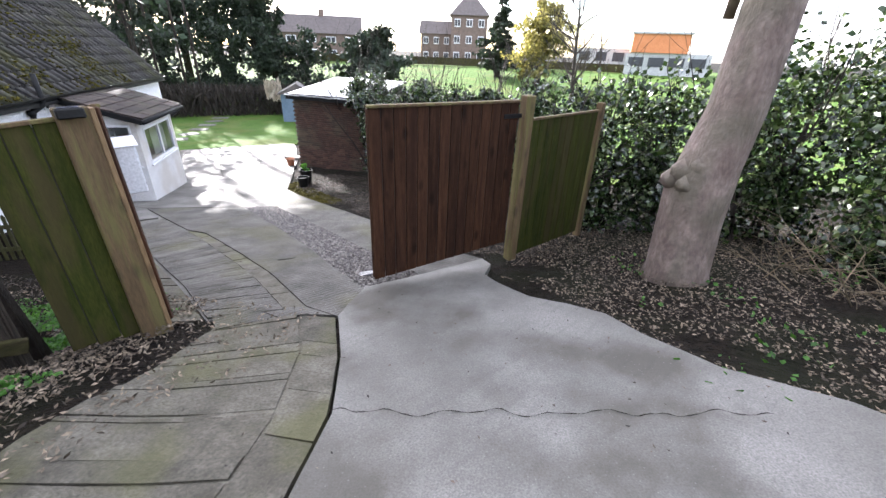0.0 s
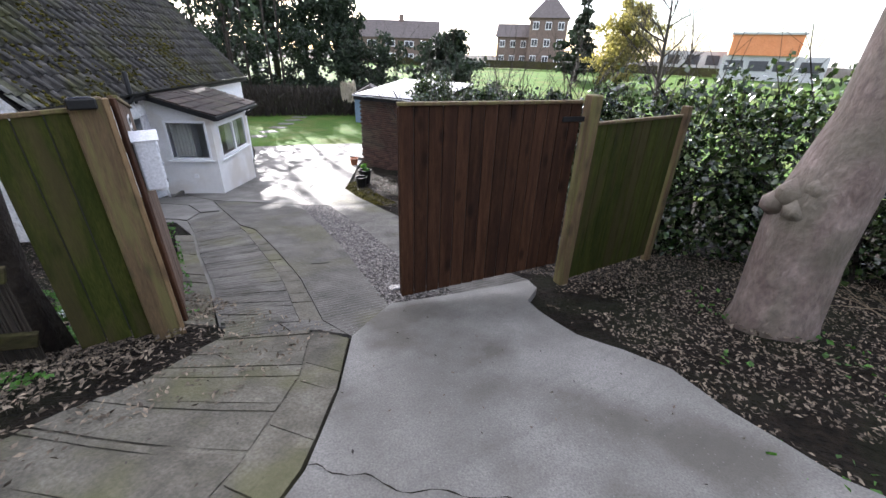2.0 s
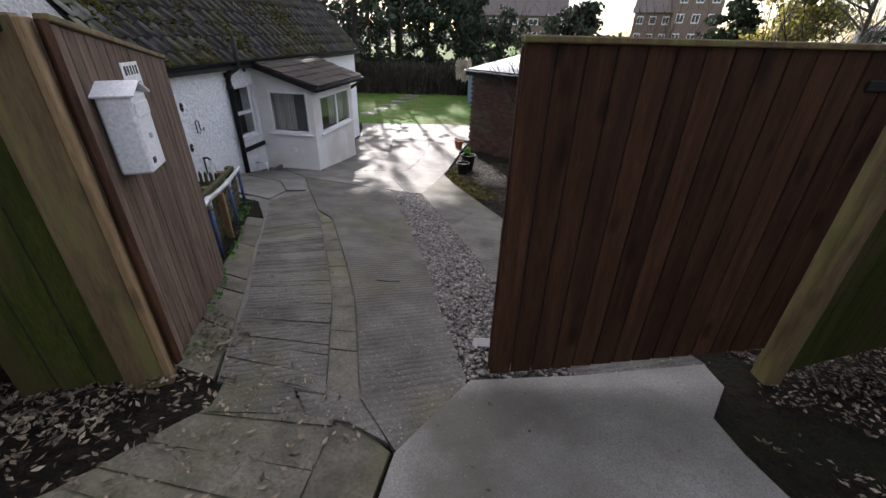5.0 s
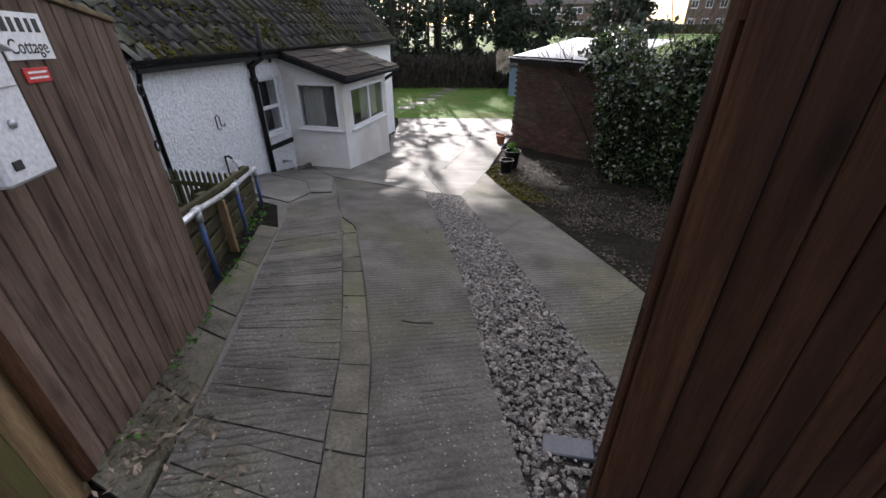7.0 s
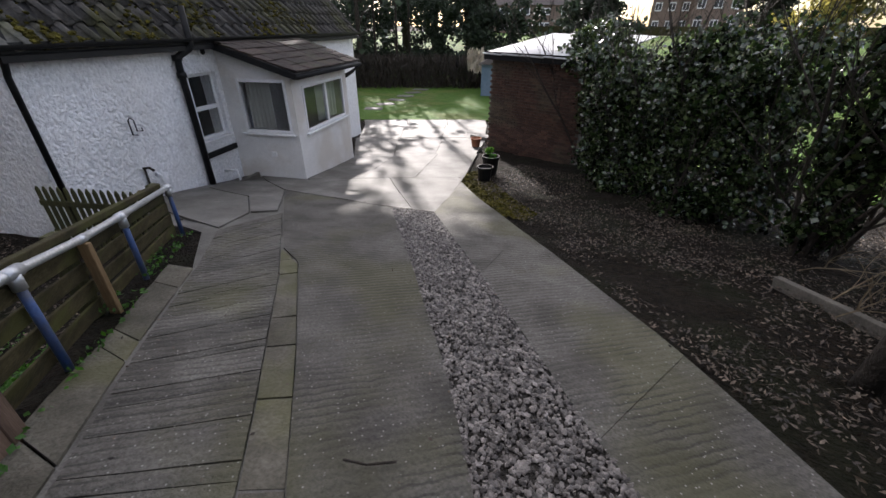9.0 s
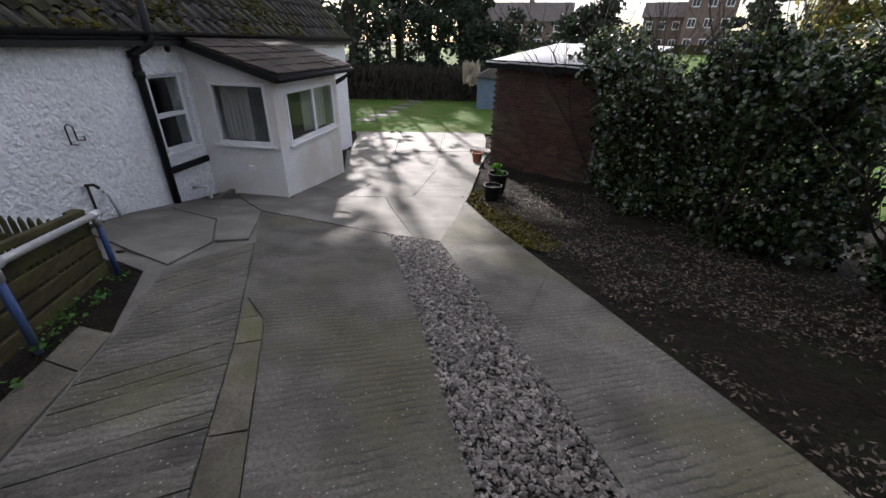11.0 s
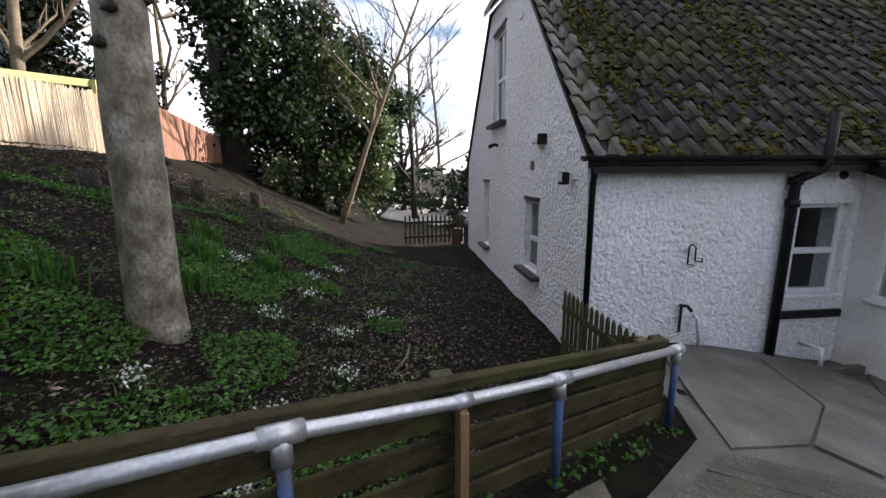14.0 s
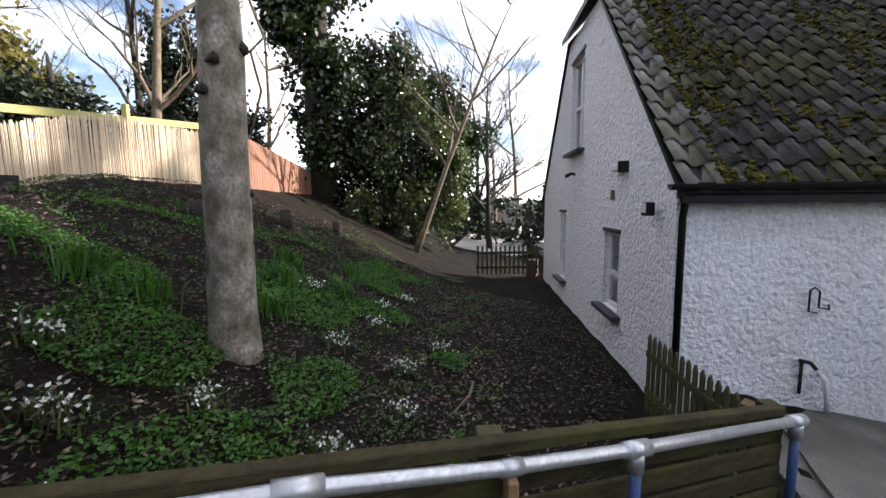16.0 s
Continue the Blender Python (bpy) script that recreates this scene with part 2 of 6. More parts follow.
    curtain=mat("pale_curtain", (0.45, 0.44, 0.40), (0.55, 0.54, 0.50), 3, 0.9, 0.2, 40, stretch=(6, 6, 0.5)),
    # near-black standing in for shade in rooms and board gaps; slot board too
    dark=mat("near_black_fill", (0.015, 0.015, 0.015), (0.035, 0.03, 0.028), 2, 0.9, 0.0, 40),
    water=mat("dark_bluish_gloss", (0.04, 0.045, 0.06), (0.09, 0.095, 0.12), 4, 0.25, 0.2, 40),
    farbrick=mat("far_house_brick", (0.15, 0.11, 0.09), (0.21, 0.15, 0.12), 2, 0.9, 0.1, 10),
    farroof=mat("far_house_roof", (0.09, 0.075, 0.07), (0.13, 0.11, 0.10), 2, 0.9, 0.1, 10),
    orange=mat("orange_cladding", (0.55, 0.20, 0.08), (0.62, 0.25, 0.11), 1, 0.8, 0.1, 10),
    concgrey=mat("far_grey_wall", (0.40, 0.40, 0.40), (0.5, 0.5, 0.5), 1, 0.8, 0.1, 10),
    road=mat("pale_road", (0.30, 0.29, 0.27), (0.38, 0.37, 0.34), 2, 0.85, 0.2, 60),
    mossc=mat("yellow_moss", (0.035, 0.033, 0.006), (0.12, 0.10, 0.018), 6, 0.95, 0.8, 60, rand=0.4, island=True, spec=0.1),
    terracotta=mat("terracotta", (0.30, 0.11, 0.05), (0.38, 0.15, 0.08), 5, 0.8, 0.2, 60),
    pampas=mat("pampas_plume", (0.45, 0.38, 0.28), (0.60, 0.52, 0.40), 3, 0.9, 0.0, 40),
    bluepaint=mat("blue_grey_paint", (0.10, 0.15, 0.20), (0.14, 0.19, 0.25), 3, 0.7, 0.1, 30),
)


def glass_mat():
    m = bpy.data.materials.new("window_glass")
    m.use_nodes = True
    b = m.node_tree.nodes["Principled BSDF"]
    b.inputs["Base Color"].default_value = (0.9, 0.93, 0.93, 1)
    b.inputs["Roughness"].default_value = 0.02
    b.inputs["Transmission Weight"].default_value = 1.0
    b.inputs["IOR"].default_value = 1.3
    return m


M["glass"] = glass_mat()


def let_light_through(m, share):
    """Thin leaves: part of the light passes the blade."""
    nt = m.node_tree
    b = nt.nodes["Principled BSDF"]
    tl, mx = nt.nodes.new("ShaderNodeBsdfTranslucent"), nt.nodes.new("ShaderNodeMixShader")
    hs = nt.nodes.new("ShaderNodeHueSaturation")
    hs.inputs["Value"].default_value, hs.inputs["Saturation"].default_value = 2.0, 1.1
    nt.links.new(b.inputs["Base Color"].links[0].from_socket, hs.inputs["Color"])
    nt.links.new(hs.outputs["Color"], tl.inputs["Color"])
    mx.inputs["Fac"].default_value = share
    nt.links.new(b.outputs["BSDF"], mx.inputs[1])
    nt.links.new(tl.outputs["BSDF"], mx.inputs[2])
    nt.links.new(mx.outputs["Shader"], nt.nodes["Material Output"].inputs["Surface"])


for leaf_name, leaf_share in (("ivy", 0.1), ("ivyp", 0.22), ("spring", 0.4), ("herb", 0.3), ("conifer", 0.08)):
    let_light_through(M[leaf_name], leaf_share)

# ---------------------------------------------------------------- mesh helpers
def mesh_of(name, verts, faces, material, smooth=False):
    me = bpy.data.meshes.new(name)
    me.from_pydata([tuple(v) for v in verts], [], [tuple(f) for f in faces])
    if smooth:
        me.polygons.foreach_set("use_smooth", [True] * len(me.polygons))
    me.materials.append(material)
    me.update()
    return me


def put(name, me, parent=None, m=None, label=""):
    ob = new(name, me)
    if parent:
        ob.parent = parent
    if m is not None:
        ob.matrix_basis = m
    if label:
        ob["label"] = label
    return ob


def part(name, bm, material, parent=None, label="", smooth=False, m=None):
    me = bpy.data.meshes.new(name)
    bmesh.ops.recalc_face_normals(bm, faces=bm.faces)
    bm.to_mesh(me)
    bm.free()
    if smooth:
        me.polygons.foreach_set("use_smooth", [True] * len(me.polygons))
    me.materials.append(material)
    return put(name, me, parent, m, label)


def thing(name, label, category, group="", kind="", at=(0, 0, 0)):
    e = new(name)
    e.empty_display_size = 0.1
    e.location = at
    return tagged(e, label, category, group, kind)


def add_box(bm, size, m, bevel=0.0, taper=1.0):
    r = bmesh.ops.create_cube(bm, size=1.0)
    vs = r["verts"]
    for v in vs:
        k = taper if v.co.z > 0 else 1.0
        v.co = Vector((v.co.x * size[0] * k, v.co.y * size[1] * k, v.co.z * size[2]))
    if bevel:
        es = list({e for v in vs for e in v.link_edges})
        r = bmesh.ops.bevel(bm, geom=es, offset=bevel, segments=1, affect='EDGES')
        vs = list({v for f in r["faces"] for v in f.verts} | {v for v in vs if v.is_valid})
    bmesh.ops.transform(bm, matrix=m, verts=vs)
    return vs


def box(name, size, m, material, parent=None, bevel=0.006, label="", taper=1.0):
    bm = bmesh.new()
    add_box(bm, size, Matrix.Identity(4), bevel, taper)
    return part(name, bm, material, parent, label, m=m)


def frame_m(origin, ax, az=(0, 0, 1)):
    """A pose at origin, whose x axis runs along ax and whose z axis is az as nearly as it can be."""
    x = Vector(ax).normalized()
    if abs(x.dot(Vector(az))) > 0.99:
        az = (0.8, 0.6, 0)
    y = Vector(az).cross(x).normalized()
    z = x.cross(y)
    return Matrix.Translation(origin) @ Matrix((x, y, z)).transposed().to_4x4()


def tube_geo(pts, rad, sides=8, wob=0.0, seed=0):
    """Vertices and faces of a tapered tube along pts."""
    rng = np.random.RandomState(seed)
    verts, faces = [], []
    pts = [Vector(p) for p in pts]
    for i, p in enumerate(pts):
        d = (pts[min(i + 1, len(pts) - 1)] - pts[max(i - 1, 0)]).normalized()
        a = d.orthogonal().normalized() if abs(d.z) < 0.3 else (Vector((1, 0, 0)) - d * d.x).normalized()
        b = d.cross(a)
        for k in range(sides):
            th = 2 * math.pi * k / sides
            r = rad[i] * (1 + wob * (rng.rand() - 0.5))
            verts.append(p + (a * math.cos(th) + b * math.sin(th)) * r)
        if i:
            for k in range(sides):
                faces.append(((i - 1) * sides + k, (i - 1) * sides + (k + 1) % sides, i * sides + (k + 1) % sides, i * sides + k))
    faces.append(tuple(range(sides))[::-1])
    faces.append(tuple(range((len(pts) - 1) * sides, len(pts) * sides)))
    return verts, faces


def tube(name, pts, rad, material, parent=None, sides=10, wob=0.0, label="", smooth=True):
    if not hasattr(rad, "__len__"):
        rad = [rad] * len(pts)
    v, f = tube_geo(pts, rad, sides, wob)
    return put(name, mesh_of(name, v, f, material, smooth), parent, None, label)


def leaves(name, pos, size, material, parent=None, label="", seed=1, flat=0.0, slim=0.7, up=None):
    """Many small bent leaves, one at each of pos, in one mesh."""
    rng = np.random.RandomState(seed)
    n = len(pos)
    a = rng.normal(size=(n, 3))
    a[:, 2] *= (1 - flat)
    if up is not None:
        a = a * 0.45 + np.array((0, 0, up))
    a /= np.linalg.norm(a, axis=1)[:, None]
    b = np.cross(a, rng.normal(size=(n, 3)))
    if flat:
        b[:, 2] *= (1 - flat)
    b /= np.linalg.norm(b, axis=1)[:, None]
    s = (size * rng.uniform(0.6, 1.3, n))[:, None]
    nn = np.cross(a, b)
    v = np.stack([pos - a * s, pos + b * s * slim + nn * s * 0.2, pos + a * s, pos - b * s * slim + nn * s * 0.2], 1).reshape(-1, 3)
    i = np.arange(n)[:, None] * 4
    f = np.concatenate([i + np.array([[0, 1, 2]]), i + np.array([[0, 2, 3]])], 1).reshape(-1, 3)
    me = bpy.data.meshes.new(name)
    me.vertices.add(len(v))
    me.vertices.foreach_set("co", v.ravel())
    me.loops.add(f.size)
    me.loops.foreach_set("vertex_index", f.ravel().astype(np.int32))
    me.polygons.add(len(f))
    me.polygons.foreach_set("loop_start", np.arange(0, f.size, 3, dtype=np.int32))
    me.update(calc_edges=True)
    me.validate()
    me.materials.append(material)
    return put(name, me, parent, None, label)


def cloud(blobs, n, seed, inner=0.55):
    """Points in the outer part of ellipsoids (x, y, z, rx, ry, rz), in uneven clumps."""
    rng = np.random.RandomState(seed)
    blobs = np.array(blobs, float)
    w = (blobs[:, 3] * blobs[:, 4] * blobs[:, 5]) ** (2 / 3)
    out = []
    for bl, k in zip(blobs, (n * w / w.sum()).astype(int)):
        nc = max(6, k // 60)
        d = rng.normal(size=(nc, 3))
        d /= np.linalg.norm(d, axis=1)[:, None]
        c = d * rng.uniform(inner, 1.05, nc)[:, None]
        p = c[rng.randint(nc, size=k)] + rng.normal(size=(k, 3)) * 0.16
        out.append(bl[:3] + p * bl[3:])
    return np.concatenate(out)


def smoothstep(a, b, x):
    t = min(1, max(0, (x - a) / (b - a)))
    return t * t * (3 - 2 * t)


# ---------------------------------------------------------------- the lie of the land
HC = Vector((-8.435, 4.915, 0))                 # the cottage's near corner
HU = Vector((-0.494, 0.8695, 0)).normalized()  # along its long wall
HN = Vector((0.8695, 0.494, 0)).normalized()   # out of its long wall
FENCE0, FDIR, FLEFT = Vector((-2.45, 3.2)), Vector((-0.865, 0.50)), Vector((-0.50, -0.865))


def drive_z(x, y):
    p = -0.028 + 0.0859 * x - 0.1576 * y
    if p < -2.1:
        p = -2.1 - 1.6 * (1 - math.exp((p + 2.1) * 0.41))
    if p > 0.6:
        p = 0.6 + (1 - math.exp(-(p - 0.6) * 0.5))
    return p


def garden_z(x, y):
    w = 8.437 - (HU.x * x + HU.y * y)
    return -1.9 + 0.05 * min(max(w, 0), 12) + 0.5 * math.log1p(math.exp((min(w, 7.6) - 3.0) * 2.5)) / 2.5


def gz(x, y):
    d = Vector((x, y)) - FENCE0
    m = smoothstep(0.05, 0.9, d.dot(FLEFT)) * smoothstep(-2.2, 0.3, d.dot(FDIR))
    z = drive_z(x, y)
    if y > 15:
        z += 3.2 * smoothstep(38, 84, math.hypot(x - 0.7, y - 0.9))
    if m > 0:
        if Vector((x, y, 0)).dot(HU) > 8.75:
            m *= 0.0
        z = z * (1 - m) + garden_z(x, y) * m
    return z


def ground_sheet(name, xs, ys, material, dz=0.0, rough=0.0):
    verts, faces = [], []
    for j, y in enumerate(ys):
        for i, x in enumerate(xs):
            k = rough * noise.noise(Vector((x * 1.7, y * 1.7, 3))) + rough * 0.6 * noise.noise(Vector((x * 5, y * 5, 1)))
            verts.append((x, y, gz(x, y) + dz + k))
            if i and j:
                a = j * len(xs) + i
                faces.append((a - 1 - len(xs), a - len(xs), a, a - 1))
    return put(name, mesh_of(name, verts, faces, material, True))


def spread(a, b, fine0, fine1, step, coarse):
    v = list(np.arange(fine0, fine1 + 1e-6, step))
    x, s = fine1, step
    while x < b:
        s = min(s * 1.15, coarse)
        x += s
        v.append(x)
    x, s = fine0, step
    low = []
    while x > a:
        s = min(s * 1.15, coarse)
        x -= s
        low.append(x)
    return low[::-1] + v


ground = ground_sheet("ground", spread(-900, 900, -19, 5, 0.16, 120), spread(-900, 900, -6, 17, 0.16, 120), M["soil"], -0.03, 0.05)
tagged(ground, "dark soil strewn with leaf litter under trees", "ground", kind="structure")


def drape_poly(name, outline, material, h, depth=0.08, parent=None, step=0.35, label="", crown=0.0):
    """A slab with this outline, laid on the land, with its edge turned down."""
    bm = bmesh.new()
    vs = [bm.verts.new((x, y, 0)) for x, y in outline]
    bm.faces.new(vs)
    if bm.faces[:][0].normal.z < 0:
        bmesh.ops.reverse_faces(bm, faces=bm.faces[:])
    xs, ys = [p[0] for p in outline], [p[1] for p in outline]
    for k, (lo, hi) in enumerate(((min(xs), max(xs)), (min(ys), max(ys)))):
        c = lo + step
        while c < hi:
            no = (1, 0, 0) if k == 0 else (0, 1, 0)
            bmesh.ops.bisect_plane(bm, geom=bm.verts[:] + bm.edges[:] + bm.faces[:], plane_co=(c * (k == 0), c * (k == 1), 0), plane_no=no)
            c += step
    edge = [e for e in bm.edges if e.is_boundary]
    r = bmesh.ops.extrude_edge_only(bm, edges=edge)
    low = {g for g in r["geom"] if isinstance(g, bmesh.types.BMVert)}
    for v in bm.verts:
        z = gz(v.co.x, v.co.y) + h
        v.co.z = z - depth if v in low else z + 0.012 * noise.noise(Vector((v.co.x * 2, v.co.y * 2, 0)))
    return part(name, bm, material, parent, label)


def lerp_line(line, t):
    """The point at share t of a polyline."""
    pts = [Vector(p) for p in line]
    ls = [(b - a).length for a, b in zip(pts, pts[1:])]
    d = t * sum(ls)
    for a, b, q in zip(pts, pts[1:], ls):
        if d <= q or b is pts[-1]:
            return a + (b - a) * (d / q)
        d -= q


def strip_pieces(name, left, right, cuts, material, parent, h, gap=0.008, across=4, jitter=0.01, skew=0.0, seed=0):
    """A strip between two edges, cast in pieces across, each a slab of its own."""
    rng = random.Random(seed)
    for k, (t0, t1) in enumerate(zip(cuts, cuts[1:])):
        verts, faces = [], []
        hh = h + rng.uniform(-jitter, jitter)
        tilt = rng.uniform(-jitter, jitter)
        n = max(2, int((t1 - t0) * (lerp_line(left, 1) - lerp_line(left, 0)).length / 0.2))
        length = (lerp_line(left, 1) - lerp_line(left, 0)).length
        g = gap / length
        rows = n + 1
        for i in range(rows):
            t = t0 + g + (t1 - t0 - 2 * g) * i / n
            a, b = lerp_line(left, t), lerp_line(right, min(1, max(0, t + skew * 0.04)))
            w = (b - a).length
            for j in range(across + 1):
                p = a + (b - a) * ((gap / w) + (1 - 2 * gap / w) * j / across)
                wav = 0.012 * noise.noise(Vector((p.x * 3, p.y * 3, k * 0.7)))
                end = -0.007 if i in (0, n) else 0
                verts.append((p.x, p.y, gz(p.x, p.y) + hh + tilt * (j / across - 0.5) + wav * 0.6 + end))
                if i and j:
                    q = i * (across + 1) + j
                    faces.append((q - 1 - across - 1, q - across - 1, q, q - 1))
        ring = ([j for j in range(across + 1)] + [i * (across + 1) + across for i in range(1, rows)]
                + [(rows - 1) * (across + 1) + j for j in range(across - 1, -1, -1)] + [i * (across + 1) for i in range(rows - 2, 0, -1)])
        base = len(verts)
        for q in ring:
            verts.append((verts[q][0], verts[q][1], verts[q][2] - 0.07))
        for i in range(len(ring)):
            j = (i + 1) % len(ring)
            faces.append((ring[i], base + i, base + j, ring[j]))
        put(name, mesh_of(name, verts, faces, material), parent)


# ---------------------------------------------------------------- lawn, road, pavement
def flat_patch(name, outline, material, h, label, category, kind="structure", step=1.2):
    ob = drape_poly(name, outline, material, h, 0.05, step=step)
    return tagged(ob, label, category, kind=kind)


flat_patch("lawn", [(-16.2, 15.6), (-12.6, 19.4), (-9.6, 20.6), (-5.0, 17.0), (6, 13.5), (30, 16), (60, 60), (30, 115), (-60, 115), (-75, 60), (-40, 30), (-22, 16)],
           M["grass"], 0.04, "mown green lawn running on to a wide playing field", "lawn", step=3.0)
flat_patch("road", [(-19, -4.5), (-26, -8), (-60, -10), (-60, -2), (-26, -2.5), (-19, 0.5)], M["road"], 0.03, "pale lane beyond the garden gate", "road")

pavement = thing("pavement", "worn ridged concrete driveway and paving in strips", "driveway", kind="structure")
L_OUT = [(-6.3, 5.62), (-5.05, 4.78), (-4.21, 4.28), (-3.3, 3.66), (-2.55, 3.15)]
L_EDGE = [(-6.55, 6.05), (-5.536, 5.455), (-4.316, 4.687), (-3.109, 3.99), (-2.205, 3.38)]
CR1 = [(-8.24, 7.825), (-6.4, 6.78), (-4.726, 5.829), (-3.154, 4.849), (-2.581, 4.472), (-1.6, 3.72)]
CR2 = [(-5.374, 6.225), (-4.9, 6.13), (-3.481, 5.283), (-2.43, 4.61), (-1.42, 3.83)]
CR1S = [(-5.374, 6.20), (-4.726, 5.829), (-3.154, 4.849), (-2.581, 4.472), (-1.6, 3.72)]
CR1M = [(-8.24, 7.825), (-6.9, 7.07), (-5.374, 6.235), (-4.9, 6.14), (-3.481, 5.283), (-2.43, 4.61), (-1.42, 3.83)]
G_L = [(-6.037, 8.413), (-3.847, 6.73), (-2.609, 5.745), (-1.897, 5.097), (-1.08, 4.42)]
G_R = [(-5.372, 8.69), (-3.166, 7.007), (-1.967, 6.039), (-1.373, 5.576), (-0.55, 4.95)]
K_R = [(-6.601, 10.906), (-2.9, 8.066), (-1.64, 7.062), (-0.729, 6.164), (0.1, 5.75)]


def cuts(n, seed, jit=0.35):
    r = random.Random(seed)
    v = [0.0] + [(k + r.uniform(-jit, jit)) / n for k in range(1, n)] + [1.0]
    return v


L_SL = [(-6.55, 6.02), (-5.536, 5.455), (-4.316, 4.687), (-3.109, 3.99), (-2.205, 3.38)]
CR1L = [(-6.9, 7.05), (-4.726, 5.829), (-3.154, 4.849), (-2.581, 4.472), (-1.6, 3.72)]
drape_poly("concrete_bed", [(-2.2, 3.36), (-3.1, 3.93), (-4.3, 4.62), (-5.5, 5.38), (-6.6, 5.85), (-8.2, 5.6), (-9.2, 6.3), (-10.2, 8.2), (-9.2, 8.75), (-8.9, 8.7), (-6.05, 8.42), (-3.85, 6.73),
            (-2.61, 5.74), (-1.9, 5.09), (-1.09, 4.43), (-1.42, 3.84), (-1.65, 3.74)], M["patio"], 0.008, parent=pavement)
strip_pieces("slab", L_SL, CR1L, cuts(38, 3, 0.42), M["conc"], pavement, 0.03, 0.003, 5, 0.004, 0.35, 3)
strip_pieces("slab", CR1S, CR2, cuts(11, 4), M["mossy"], pavement, 0.026, 0.007, 2, 0.005, 0, 4)
strip_pieces("slab", CR1M, G_L, [0, 1], M["conc"], pavement, 0.033, 0.0025, 8, 0.002, 0.05, 5)
strip_pieces("slab", G_R, K_R, cuts(3, 6), M["conc"], pavement, 0.036, 0.002, 6, 0.001, 0, 6)
strip_pieces("edging", [(-5.75, 5.25), (-4.45, 4.47), (-3.4, 3.76), (-2.6, 3.22)], [(-5.52, 5.42), (-4.33, 4.66), (-3.13, 3.96), (-2.23, 3.36)], cuts(7, 8), M["mossy"], pavement, 0.022, 0.008, 2, 0.006, 0.5, 8)
# the broken slabs by the cottage and the sunlit yard
for poly, k in (([(-8.95, 6.1), (-8.2, 5.8), (-6.6, 6.05), (-7.1, 6.65), (-8.1, 7.1), (-9.2, 6.9)], 0.0),
                ([(-9.2, 6.92), (-8.1, 7.12), (-7.1, 6.68), (-6.95, 7.0), (-8.2, 7.8), (-9.3, 8.0), (-9.6, 7.6)], 0.006),
                ([(-9.3, 8.03), (-8.25, 7.85), (-6.1, 8.4), (-7.4, 9.2), (-8.9, 8.65), (-9.9, 8.2)], 0.002)):
    drape_poly("slab", poly, M["patio"], 0.03 + k, parent=pavement)
yr = random.Random(5)
YB = [(-5.38, 8.7), (-6.6, 10.9), (-7.9, 13.0), (-8.75, 14.7), (-10.4, 17.6), (-12.9, 20.9)]
YA = [(-6.05, 8.42), (-8.92, 8.72), (-10.15, 10.9), (-12.6, 12.9), (-13.8, 14.2), (-17.0, 16.6)]
for i in range(5):
    n = 3 if i else 2
    for j in range(n):
        q = [lerp_line(YA, min(1, (i + 0) / 5 + 0.0)), lerp_line(YA, (i + 1) / 5), lerp_line(YB, (i + 1) / 5), lerp_line(YB, i / 5)]
        f = lambda a, b, t: a + (b - a) * t
        t0, t1 = j / n + 0.001 + 0.02 * math.sin(i * 5 + j), (j + 1) / n - 0.001 + 0.02 * math.sin(i * 5 + j + 1)
        g0, g1 = (0.006, 0.994)
        c = [f(q[0], q[3], t0), f(q[0], q[3], t1), f(q[1], q[2], t1), f(q[1], q[2], t0)]
        mid = sum((Vector(p) for p in c), Vector((0, 0))) / 4
        drape_poly("slab", [tuple(mid + (Vector(p) - mid) * 0.996) for p in c], M["patio"], 0.025 + yr.uniform(0, 0.012), parent=pavement)
# the big apron at the road
ARC = [(0.6, -6), (0.1, -1), (-0.1, 0.9), (-0.27, 1.9), (-0.36, 2.45), (-0.62, 3.05), (-0.99, 3.69)]
apron = drape_poly("concrete_apron", ARC + [(-1.04, 4.4), (-0.54, 4.94), (0.08, 5.7), (0.22, 5.5), (0.2, 5.1), (0.36, 4.9), (0.55, 4.72), (0.75, 4.55), (1.113, 4.45), (1.45, 4.3), (1.733, 3.96), (2.15, 3.55), (2.786, 3.33), (3.6, 2.6), (6, 0), (9, -6)], M["slab"], 0.05, 0.1, step=0.5)
tagged(apron, "pale cracked concrete apron with brushed ridges", "pavement", kind="structure")
# a long crack in the apron
ck = [(-0.36 + 2.6 * t, 2.44 + 0.62 * t + 0.02 * math.sin(t * 23) + 0.02 * math.sin(t * 51 + 1) + 0.02 * noise.noise(Vector((t * 30, 0, 0))), 0) for t in np.linspace(0, 1, 70)]
cv, cf = [], []
for k, (x, y, _) in enumerate(ck):
    wd = 0.0028 + 0.0018 * math.sin(k * 1.7)
    cv += [(x, y - wd, gz(x, y) + 0.0665), (x, y + wd, gz(x, y) + 0.0665)]
    if k:
        cf.append((2 * k - 2, 2 * k - 1, 2 * k + 1, 2 * k))
put("crack", mesh_of("crack", cv, cf, M["soil"]), apron)
